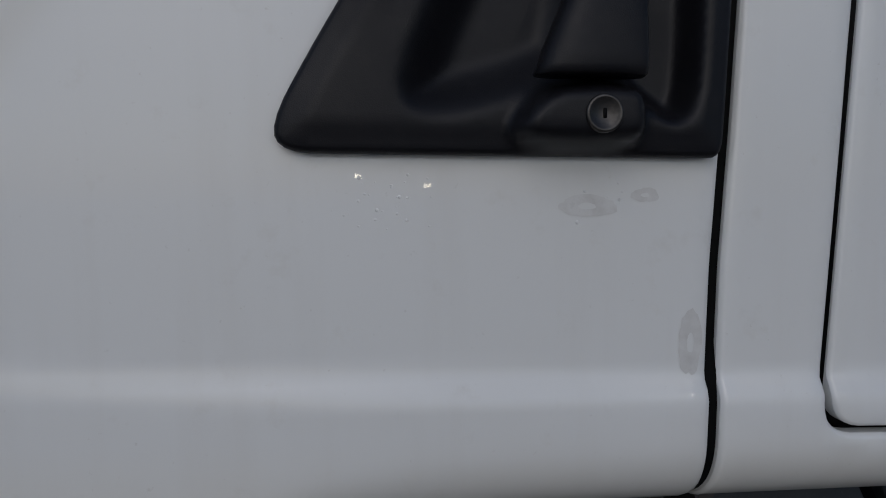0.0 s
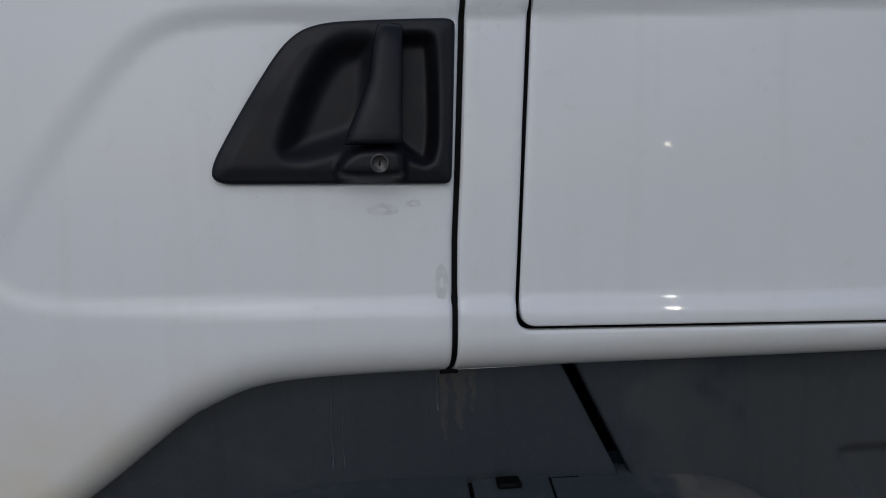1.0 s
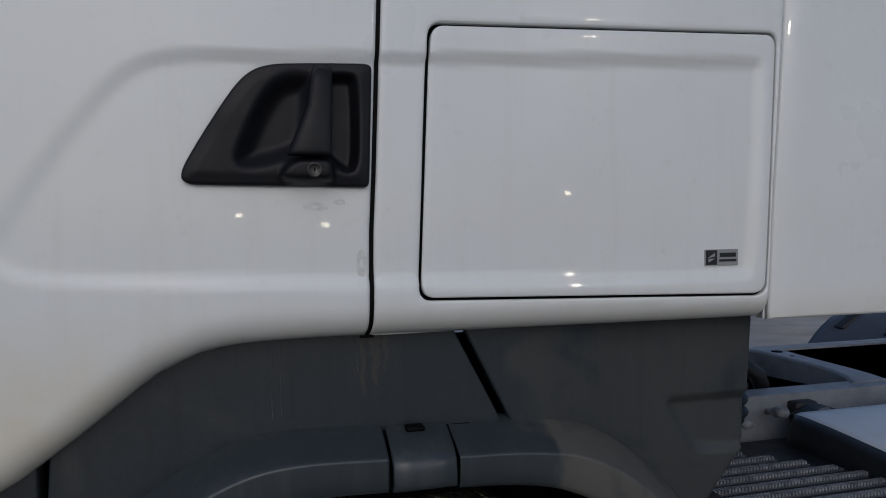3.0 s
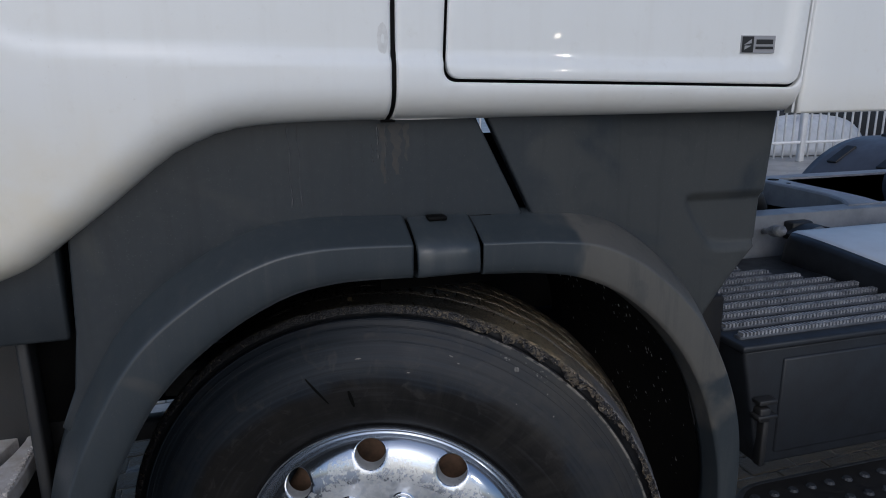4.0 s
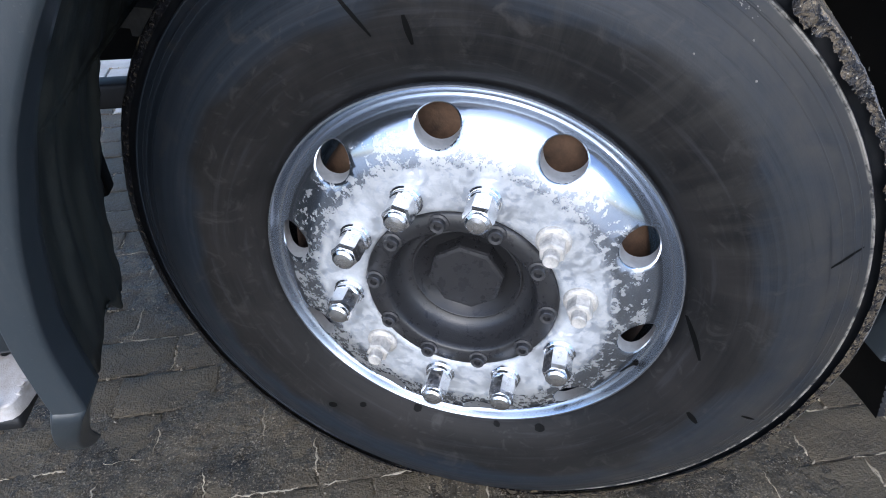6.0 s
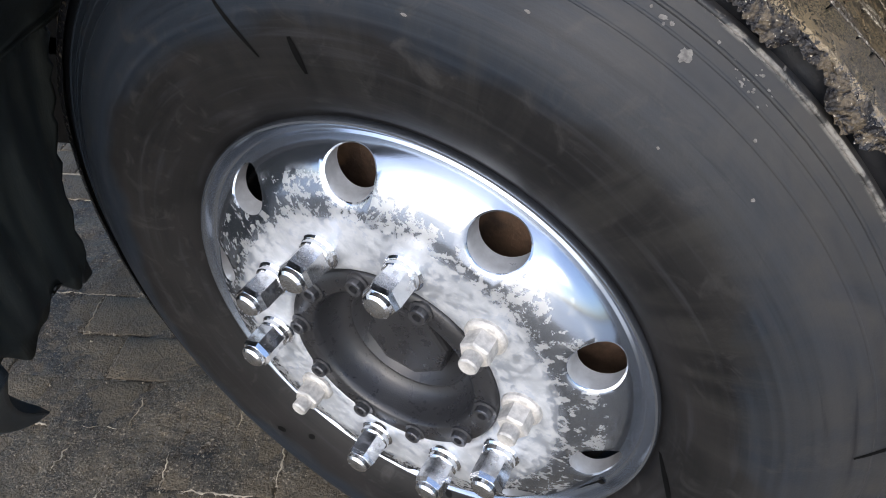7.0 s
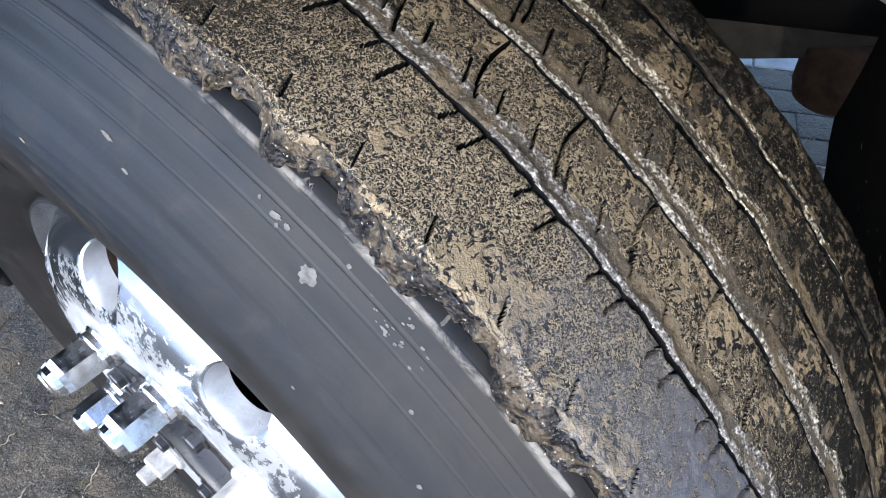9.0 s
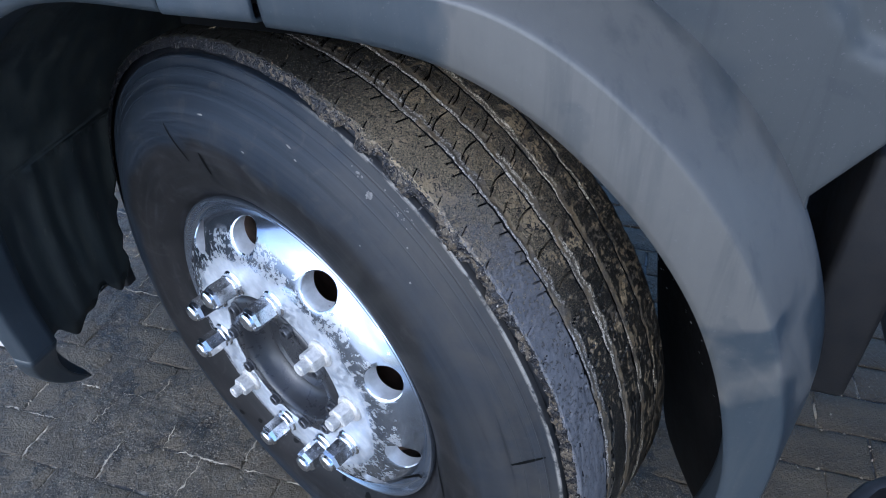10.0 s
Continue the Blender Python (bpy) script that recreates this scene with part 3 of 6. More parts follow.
def rod_bm(a, b, r, n=16, r2=None):
    bm = bmesh.new()
    a, b = Vector(a), Vector(b)
    turn = (b - a).to_track_quat("Z", "Y").to_matrix().to_4x4()
    bmesh.ops.create_cone(bm, cap_ends=True, segments=n, radius1=r, radius2=r if r2 is None else r2, depth=(b - a).length,
                          matrix=Matrix.Translation((a + b) / 2) @ turn)
    return bm


def join_bm(parts):
    out = bmesh.new()
    for bm in parts:
        me = bpy.data.meshes.new("tmp")
        bm.to_mesh(me)
        bm.free()
        out.from_mesh(me)
        bpy.data.meshes.remove(me)
    return out


def tube(name, path, r, mat, parent=None, label="", n=10):
    path = [Vector(p) for p in path]
    rows = []
    for i, p in enumerate(path):
        d = (path[min(i + 1, len(path) - 1)] - path[max(i - 1, 0)]).normalized()
        q = d.to_track_quat("Z", "Y").to_matrix()
        rows.append([tuple(p + q @ Vector((r * math.cos(t), r * math.sin(t), 0))) for t in np.arange(n) * 2 * np.pi / n])
    return loft(name, rows, mat, parent, label, True, True)


def vnoise(x, y, seed=0):
    """Smooth value noise on arrays, about -1 to 1."""
    xi, yi = np.floor(x).astype(int), np.floor(y).astype(int)
    fx, fy = x - xi, y - yi
    fx, fy = fx * fx * (3 - 2 * fx), fy * fy * (3 - 2 * fy)

    def h(i, j):
        v = np.sin(i * 127.1 + j * 311.7 + seed * 74.7) * 43758.5453
        return 2 * (v - np.floor(v)) - 1

    return (h(xi, yi) * (1 - fx) + h(xi + 1, yi) * fx) * (1 - fy) + (h(xi, yi + 1) * (1 - fx) + h(xi + 1, yi + 1) * fx) * fy


# ---------------------------------------------------------------- ground
ground_bm = bmesh.new()
bmesh.ops.create_grid(ground_bm, x_segments=60, y_segments=60, size=400)
for v in ground_bm.verts:
    v.co.z = -0.03
tagged(part("ground", ground_bm, GROUND), "wet grey yard ground reaching to the horizon", "ground", kind="structure")

gx, gy = np.meshgrid(np.r_[-2.45, np.linspace(-1.7, 1.9, 240), 2.95], np.r_[-1.75, np.linspace(-0.9, 2.6, 240), 4.25], indexing="ij")
gz = -0.0034 + 0.0008 * vnoise(gx * 6, gy * 6, 3) + 0.0011 * vnoise(gx * 17, gy * 17, 4) + 0.0010 * vnoise(gx * 48, gy * 48, 5)
gi = np.arange(gx.size).reshape(gx.shape)
bed_f = np.stack([gi[:-1, :-1], gi[1:, :-1], gi[1:, 1:], gi[:-1, 1:]], -1).reshape(-1, 4)
tagged(from_lists("joint_bed", np.stack([gx, gy, gz], -1).reshape(-1, 3), bed_f, SAND), "sandy mud lying in the paving joints", "ground", kind="structure")

# ---------------------------------------------------------------- truck
truck = thing("truck", "white truck with dark grey wheel arch trim and polished front wheel", "truck")

# the door's rear edge
def gap_x(z):
    return np.interp(z, [1.38, 1.41, 1.49, 1.56, 1.65, 1.80, 1.90, 1.97, 2.8], [0.0325, 0.0370, 0.0385, 0.0395, 0.0445, 0.0510, 0.0550, 0.0580, 0.090])


def rear_x(z):
    return np.interp(z, [1.36, 1.386, 1.45, 1.61, 1.81, 1.975, 2.8], [0.794, 0.797, 0.800, 0.8085, 0.8235, 0.835, 0.880])


# the lower edge of the white body, over the wheel arch
LOW = catmull([(-1.2, 1.12), (-0.85, 1.13), (-0.70, 1.142), (-0.60, 1.156), (-0.549, 1.170), (-0.502, 1.190), (-0.454, 1.224), (-0.390, 1.272),
               (-0.303, 1.341), (-0.26, 1.364), (-0.21, 1.382), (-0.13, 1.390), (0.04, 1.392), (0.30, 1.391), (0.60, 1.389), (0.95, 1.387)], 6)
HOLLOW = cut_corners([(-0.515, 1.545), (-0.485, 1.508), (-0.43, 1.497), (-0.20, 1.488), (0.04, 1.481), (0.745, 1.467), (0.762, 1.484),
                      (0.784, 1.868), (0.768, 1.877), (0.04, 1.847), (-0.20, 1.838), (-0.275, 1.834), (-0.335, 1.805), (-0.40, 1.725), (-0.46, 1.64)], 2)


def skin(p):
    """The white body's side: a shallow hollow, and a roll-in along the lower edge."""
    d = signed(HOLLOW, p)
    # the upper edge is a crisp crease, the lower and front ones are soft
    soft = np.maximum(0.12 * ease(-p[:, 1], -1.76, -1.60), 0.55 * ease(-p[:, 0], 0.22, 0.36) * ease(p[:, 1], 1.50, 1.58))
    deep = 0.0085 * (0.42 + 0.58 * ease(p[:, 0], -0.46, -0.10))
    y = np.full(len(p), -0.026) + deep * ease(-d, -0.003 - 0.020 * soft, 0.008 + 0.024 * soft)
    low = far_from(LOW, p, False)
    k = np.clip(1 - low / 0.055, 0, 1)
    y += 0.054 * (1 - np.sqrt(np.maximum(1 - k * k, 0)))
    y += 0.06 * np.clip((-p[:, 0] - 0.15) / 0.8, 0, 1) ** 2
    y += 0.045 * np.clip(p[:, 1] - 1.9, 0, 2) ** 1.5
    return y


def low_z(x):
    return np.interp(x, LOW[:, 0], LOW[:, 1])


TOP = 2.75
zs = np.r_[np.linspace(1.391, 1.50, 10), np.linspace(1.52, TOP, 28)]
front = [(x, low_z(x)) for x in np.arange(-1.1, 0.02, 0.03)]
door_line = front + [(gap_x(1.38) - 0.0035, 1.391)] + [(gap_x(z) - 0.0035, z) for z in zs[1:]] + [(-1.1, TOP)]
BEZEL = cut_corners([(-0.246, 1.656), (-0.238, 1.640), (-0.20, 1.6395), (0.025, 1.6365), (0.0395, 1.637), (0.0410, 1.66), (0.0465, 1.815), (0.0468, 1.8330), (0.02, 1.8335),
                     (-0.09, 1.8285), (-0.118, 1.824), (-0.140, 1.815), (-0.162, 1.794), (-0.19, 1.752), (-0.222, 1.700)], 2)
BEZEL[:, 0] -= 0.004
door = sheet("door", door_line, [BEZEL * 0.94 + BEZEL.mean(0) * 0.06], skin, 0.010, WHITE, truck, "white painted cab door", 0.02, 0.005)

FLAP_LINE = cut_corners([(0.1226, 1.503), (0.1200, 1.4548), (0.168, 1.4538), (0.73, 1.4402), (0.785, 1.4390), (0.7900, 1.490), (0.8095, 1.870), (0.812, 1.9265), (0.765, 1.9250), (0.19, 1.9040), (0.1425, 1.9025), (0.1395, 1.850)], 3)
side_line = [(gap_x(z) + 0.0039, z) for z in zs] + [(rear_x(z) - 0.004, z) for z in zs[::-1]]
shrink = lambda lp, d: lp - d * np.sign(lp - lp.mean(0)) * 1.0
sheet("cab_side", side_line, [shrink(FLAP_LINE, -0.0050)], skin, 0.010, WHITE, truck, "white cab side behind the door", 0.02, 0.004)
storage_flap = sheet("storage_flap", FLAP_LINE, [], skin, 0.010, WHITE, truck, "white storage flap set flush in the cab side", 0.02, 0.003)
# slab behind the flap; its flat black gives the gap its shade
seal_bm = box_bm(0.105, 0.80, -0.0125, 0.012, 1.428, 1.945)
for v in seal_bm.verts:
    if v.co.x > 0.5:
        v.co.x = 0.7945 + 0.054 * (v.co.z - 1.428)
part("flap_seal", seal_bm, SCUFF_GAP_BLACK, storage_flap)

fair_line = [(rear_x(z) + 0.010, z) for z in np.linspace(1.386, TOP, 20)] + [(2.0, TOP), (2.0, 1.386)]
sheet("side_fairing", fair_line, [], lambda p: -0.012 + 0.045 * np.clip(p[:, 1] - 1.9, 0, 2) ** 1.5 + 0 * p[:, 0], 0.05, WHITE, truck, "white side fairing behind the cab", 0.03, 0.006)
# rubber behind the gaps, in a flat black that stands in for their shade
loft("door_seal", [[(gap_x(z) - 0.012, float(skin(np.array([[gap_x(z), z]]))[0]) + 0.0075, z), (gap_x(z) + 0.012, float(skin(np.array([[gap_x(z), z]]))[0]) + 0.0075, z)] for z in np.r_[np.linspace(1.388, 1.47, 16), np.linspace(1.48, TOP, 40)]], SCUFF_GAP_BLACK, truck)
loft("rear_gap_seal", [[(rear_x(z) - 0.03, 0.03, z), (rear_x(z) + 0.03, 0.03, z)] for z in np.linspace(1.39, TOP, 12)], SCUFF_GAP_BLACK, truck)
loft("gap_trim", [[(rear_x(z) + 0.000, -0.004, z), (rear_x(z) + 0.003, -0.008, z), (rear_x(z) + 0.006, -0.004, z)] for z in np.linspace(1.388, TOP, 24)], STEEL, truck, "bare metal edge strip")
# closing shell of the cab
part("cab_floor", box_bm(-1.1, 0.80, 0.10, 2.35, 1.43, 1.47), FRAME_DARK, truck)
part("cab_back", box_bm(0.80, 0.86, 0.12, 2.35, 1.40, TOP), WHITE, truck)
part("cab_roof", box_bm(-1.1, 0.86, 0.02, 2.40, TOP, TOP + 0.05), WHITE, truck)
part("cab_far_side", box_bm(-1.1, 0.80, 2.35, 2.40, 1.40, TOP), WHITE, truck)
part("cab_front", box_bm(-1.14, -1.10, 0.08, 2.40, 1.12, TOP + 0.05), WHITE, truck)

# door handle
BOWL_A = cut_corners([(-0.070, 1.818), (-0.105, 1.812), (-0.134, 1.780), (-0.166, 1.712), (-0.178, 1.670), (-0.150, 1.658), (-0.105, 1.668), (-0.070, 1.682), (-0.050, 1.70), (-0.040, 1.812)], 2)
BOWL_B = cut_corners([(-0.042, 1.814), (0.010, 1.818), (0.021, 1.808), (0.022, 1.70), (0.017, 1.664), (0.000, 1.656), (-0.022, 1.672), (-0.040, 1.69)], 2)
LOCKBLOCK = cut_corners([(-0.115, 1.640), (-0.020, 1.638), (-0.018, 1.66), (-0.022, 1.682), (-0.055, 1.685), (-0.092, 1.679)], 2)


def bezel_y(p):
    d = signed(BEZEL, p)
    y = -0.030 - 0.006 * ease(-d, 0.0, 0.03)
    y = y + 0.027 * ease(-signed(BOWL_A, p), -0.006, 0.034) + 0 * d
    y = np.maximum(y, -0.034 + 0.024 * ease(-signed(BOWL_B, p), -0.003, 0.014))
    y = y - 0.0225 * ease(-signed(LOCKBLOCK, p), -0.001, 0.010)
    return y


sheet("handle_bezel", BEZEL, [], bezel_y, 0.0045, HANDLE, door, "black plastic door handle bezel", 0.02, 0.004)
grip_rows = []
for z, x0, x1, y, dep in ((1.826, -0.050, -0.020, -0.030, 0.012), (1.818, -0.052, -0.020, -0.042, 0.016), (1.80, -0.056, -0.021, -0.048, 0.018), (1.76, -0.062, -0.022, -0.052, 0.020),
                          (1.72, -0.078, -0.024, -0.057, 0.022), (1.697, -0.088, -0.024, -0.060, 0.022), (1.689, -0.090, -0.024, -0.060, 0.022), (1.6845, -0.092, -0.0245, -0.059, 0.022), (1.6835, -0.091, -0.025, -0.057, 0.02)):
    ring = cut_corners([(x0, y + dep), (x0, y + 0.003), (x0 + 0.3 * (x1 - x0), y - 0.003), (x1 - 0.006, y), (x1, y + 0.004), (x1, y + dep)], 2)
    grip_rows.append([(q[0], q[1], z) for q in ring])
loft("grip", np.array(grip_rows)[::-1], HANDLE, door, "black pull grip worn shiny", True, True)
LOCK = (-0.0520, 1.6610)
spin("lock_cylinder", [(0.0001, -0.0575), (0.0086, -0.0575), (0.0092, -0.0585), (0.0108, -0.0585), (0.0114, -0.0570), (0.0116, -0.046)], LOCKM, door, "metal key lock", 28, Matrix.Translation((LOCK[0], 0, LOCK[1])))
part("key_slot", box_bm(LOCK[0] - 0.0011, LOCK[0] + 0.0011, -0.0581, -0.055, LOCK[1] - 0.0030, LOCK[1] + 0.0030, 0.0004, 1), SCUFF_GAP_BLACK, door)

# dried water marks on the paint
rng = random.Random(77)


def water_mark(cx, cz, rx, rz, parent):
    n = 26
    rows = []
    w = [0.75 + 0.45 * rng.random() for _ in range(n)]
    w = [(w[k - 1] + w[k] + w[(k + 1) % n]) / 3 for k in range(n)]
    for f in (0.30, 0.60, 0.85, 1.0):
        ring = [(cx + rx * f * w[k] * math.cos(2 * math.pi * k / n), cz + rz * f * w[k] * math.sin(2 * math.pi * k / n)) for k in range(n)]
        yy = skin(np.array(ring)) - 0.0004
        rows.append([(q[0], y, q[1]) for q, y in zip(ring, yy)])
    return loft("water_mark", rows, MARK, parent, "", False, True)


water_mark(0.0225, 1.514, 0.0085, 0.024, door)
water_mark(-0.050, 1.606, 0.020, 0.007, door)
water_mark(-0.011, 1.613, 0.009, 0.005, door)

# sticker on the flap: plain shapes only
sx, sz = 0.660, 1.4935
part("sticker", box_bm(sx, sx + 0.071, -0.0200, -0.0165, sz, sz + 0.030), STICKER, storage_flap, "small silver and black maker's sticker", False)
part("sticker_mark", box_bm(sx + 0.0015, sx + 0.025, -0.0209, -0.0199, sz + 0.0015, sz + 0.0285), INK, storage_flap, "", False)
for (x0, x1, z0, z1) in ((0.031, 0.066, 0.0155, 0.0235), (0.030, 0.067, 0.007, 0.0115)):
    part("sticker_bar", box_bm(sx + x0, sx + x1, -0.0207, -0.0199, sz + z0, sz + z1), INK, storage_flap, "", False)
for tri in (((0.004, 0.014), (0.020, 0.024), (0.020, 0.017)), ((0.006, 0.006), (0.020, 0.013), (0.006, 0.013))):
    from_lists("sticker_wedge", [(sx + q[0], -0.0214, sz + q[1]) for q in tri], [(0, 1, 2)], STICKER, storage_flap, "", False)

# ---------------------------------------------------------------- wheel arch
ARCH_IN = catmull([(-0.490, 0.44), (-0.496, 0.56), (-0.478, 0.68), (-0.452, 0.77), (-0.418, 0.857), (-0.344, 0.980), (-0.255, 1.062), (-0.155, 1.119), (-0.064, 1.139), (0.06, 1.138),
                   (0.18, 1.133), (0.29, 1.125), (0.375, 1.107), (0.460, 1.063), (0.547, 0.984), (0.618, 0.880), (0.667, 0.750), (0.690, 0.613), (0.675, 0.48), (0.646, 0.39)], 8)
ARCH_OUT = catmull([(-0.556, 0.45), (-0.562, 0.565), (-0.556, 0.69), (-0.533, 0.81), (-0.487, 0.94), (-0.400, 1.088), (-0.306, 1.168), (-0.20, 1.220), (-0.10, 1.237), (0.06, 1.232),
                    (0.18, 1.224), (0.32, 1.219), (0.432, 1.201), (0.533, 1.145), (0.636, 1.048), (0.712, 0.928), (0.760, 0.79), (0.766, 0.65), (0.753, 0.50), (0.735, 0.385)], 8)


def lip_section(pi, po, proud=0.0):
    pts = [(0.0, 0.035), (0.0, -0.018), (0.012, -0.027), (0.30, -0.031), (0.56, -0.032), (0.605, -0.032), (0.65, -0.025), (0.80, 0.006), (0.93, 0.036), (1.0, 0.050), (1.05, 0.075)]
    pts = cut_corners(pts, 1, False)
    flare = 0.014 * float(ease(np.array(pi[0]), 0.25, 0.60))
    return [(pi[0] + (po[0] - pi[0]) * s, y - proud - flare * (1 - s), pi[1] + (po[1] - pi[1]) * s) for s, y in pts]


def lip(name, keep, label, proud=0.0):
    fine_in, fine_out = catmull(ARCH_IN, 4), catmull(ARCH_OUT, 4)
    rows = [lip_section(a, b, proud) for a, b in zip(fine_in, fine_out) if keep(0.5 * (a[0] + b[0]), a)]
    ob = loft(name, rows, PLASTIC, truck, label, False)
    sol = ob.modifiers.new("thick", "SOLIDIFY")
    sol.thickness, sol.offset = 0.004, -1
    return ob


lip("arch_lip", lambda x, a: x < 0.0615, "dark grey wheel arch lip, front half, stained")
lip("arch_lip", lambda x, a: x > 0.1795, "dark grey wheel arch lip, rear half, stained")
# the front end of the lip curls inwards to a point
sec0 = [Vector(q) for q in lip_section(catmull(ARCH_IN, 4)[0], catmull(ARCH_OUT, 4)[0])]
mid0 = sum(sec0, Vector()) / len(sec0)
tail_rows = []
for k in range(11):
    f = k / 10
    at = mid0 * (1 - f) ** 2 + Vector((-0.584, 0.005, 0.320)) * 2 * f * (1 - f) + Vector((-0.580, 0.112, 0.218)) * f * f
    tail_rows.append([tuple(at + (q - mid0) * max(0.03, (1 - f) ** 0.6)) for q in sec0])
tail = loft("arch_lip_end", tail_rows[::-1], PLASTIC, truck, "dark grey lip end curling inwards to a point", False)
tail.modifiers.new("thick", "SOLIDIFY").thickness = 0.004
clip_rows = []
for x in (0.066, 0.069, 0.10, 0.14, 0.172, 0.175):
    e = 0.004 if x in (0.066, 0.175) else 0.0
    sec = [(0.06, 1.230), (0.034, 1.224), (0.000, 1.210), (-0.026, 1.193), (-0.035, 1.180), (-0.037, 1.146), (-0.030, 1.137), (0.02, 1.135)]
    clip_rows.append([(x, y + e, z) for y, z in cut_corners(sec, 2, False)])
part_clip = loft("arch_clip", clip_rows[::-1], PLASTIC, truck, "dark grey cover joining the lip halves", False)
part_clip.modifiers.new("thick", "SOLIDIFY").thickness = 0.004
part("clip_slot", box_bm(0.100, 0.133, 0.022, 0.05, 1.2205, 1.2285, 0.002, 1), SCUFF_GAP_BLACK, truck)


def panel_y(p):
    return 0.046 + 0.022 * ease(p[:, 0], 0.30, 0.62) - 0.010 * ease(-p[:, 0], 0.15, 0.46)


def mid_arch(keep):
    return [tuple(a + (b - a) * 0.80) for a, b in zip(ARCH_IN, ARCH_OUT) if keep(b[0], b[1])]


seam = [(-0.452, 1.26), (-0.457, 1.16), (-0.461, 1.081), (-0.474, 0.987), (-0.500, 0.925)]
over = [(x, low_z(x) + 0.055) for x in np.arange(-0.45, 0.215, 0.04)]
low_f = mid_arch(lambda x, z: -0.500 < x < 0.27 and z > 0.9)
front_panel = over + [(0.172, 1.44), (0.196, 1.384), (0.286, 1.209)] + [p for p in low_f[::-1] if p[0] < 0.27] + seam[::-1]
sheet("arch_panel", front_panel, [], panel_y, 0.03, PANEL, truck, "dark grey plastic panel over the wheel, water-stained", 0.015, 0.004)
RECESS = cut_corners([(0.637, 1.205), (0.640, 1.225), (0.66, 1.2245), (0.95, 1.223), (0.95, 1.115), (0.725, 1.115), (0.700, 1.120), (0.680, 1.145)], 2)
low_r = mid_arch(lambda x, z: x > 0.30 and z > 0.88)
rear_panel = [(0.215, 1.384), (0.190, 1.44), (0.835, 1.44), (0.832, 1.375), (0.820, 1.22), (0.818, 1.13), (0.808, 1.112), (0.747, 1.042), (0.70, 0.975)] + low_r[::-1] + [(0.305, 1.206)]
sheet("arch_panel", rear_panel, [], lambda p: panel_y(p) + 0.012 * ease(-signed(RECESS, p), 0.0, 0.006), 0.009, PANEL, truck, "dark grey plastic panel behind the wheel with a pressed recess", 0.015, 0.004)

# inner liner and mudflap behind the wheel
rear_path = catmull([(0.10, 1.145), (0.20, 1.142), (0.30, 1.132), (0.385, 1.11), (0.465, 1.065), (0.548, 0.985), (0.618, 0.885), (0.668, 0.757), (0.700, 0.613), (0.725, 0.45), (0.752, 0.30), (0.785, 0.145)], 5)
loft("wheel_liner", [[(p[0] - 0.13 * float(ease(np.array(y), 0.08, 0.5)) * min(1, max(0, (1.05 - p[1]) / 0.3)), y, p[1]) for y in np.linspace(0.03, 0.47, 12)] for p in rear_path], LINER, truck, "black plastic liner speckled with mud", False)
flap_rows = []
flap_path = rear_path[-20:]
for k, f in enumerate(np.linspace(0, len(flap_path) - 1, 76)):
    i = min(int(f), len(flap_path) - 2)
    p = flap_path[i] + (flap_path[i + 1] - flap_path[i]) * (f - i)
    tooth = 0.009 * (k % 2)
    flap_rows.append([(p[0] + 0.004, 0.030 + tooth, p[1]), (p[0] + 0.016, 0.030 + tooth, p[1]), (p[0] + 0.016, 0.55, p[1]), (p[0] + 0.004, 0.55, p[1])])
loft("mudflap", flap_rows, BLACK, truck, "black rubber mudflap with a serrated edge", True, True, False)
front_path = catmull([(0.055, 1.147), (-0.064, 1.148), (-0.160, 1.128), (-0.262, 1.072), (-0.352, 0.990), (-0.430, 0.866), (-0.470, 0.77), (-0.495, 0.68), (-0.512, 0.56), (-0.527, 0.405)], 6)
rows = []
for i, p in enumerate(front_path):
    reach = 0.95 if p[1] > 0.79 else float(np.interp(p[1], [0.40, 0.44, 0.50, 0.60, 0.70, 0.79], [0.275, 0.285, 0.285, 0.305, 0.325, 0.335]))
    fold = 0.0032 * min(1.0, max(0.0, (1.0 - p[1]) / 0.25))
    rows.append([(p[0] + fold * (math.sin(y * 62 + 0.5 * math.sin(p[1] * 9)) + 0.5 * math.sin(y * 131 + p[1] * 5)), y + (0.006 * math.sin(i * 2.3) if y > reach - 0.01 else 0), p[1]) for y in np.linspace(0.03, reach, 49)])
rows[-1] = [(q[0], q[1], q[2] + 0.016 * math.sin(q[1] * 41) + 0.012 * math.sin(q[1] * 97 + 1)) for q in rows[-1]]
lin = loft("wheel_liner", rows, FLAP, truck, "dark rubber liner in front of the wheel with a ragged edge", False)
lin.modifiers.new("thick", "SOLIDIFY").thickness = 0.006
# flat black sheets added behind the panel gaps to imitate their shade
part("clip_backing", box_bm(0.02, 0.22, 0.045, 0.058, 1.10, 1.222), SCUFF_GAP_BLACK, truck)
part("slit_backing", box_bm(0.08, 0.42, 0.295, 0.305, 1.15, 1.345), SCUFF_GAP_BLACK, truck)
part("seam_backing", box_bm(-0.54, -0.44, 0.115, 0.125, 0.90, 1.30), SCUFF_GAP_BLACK, truck)
part("seam_backing", box_bm(-0.54, -0.480, 0.115, 0.125, 0.80, 0.90), SCUFF_GAP_BLACK, truck)
part("liner_top", box_bm(0.04, 0.20, 0.05, 0.62, 1.15, 1.16), LINER, truck)

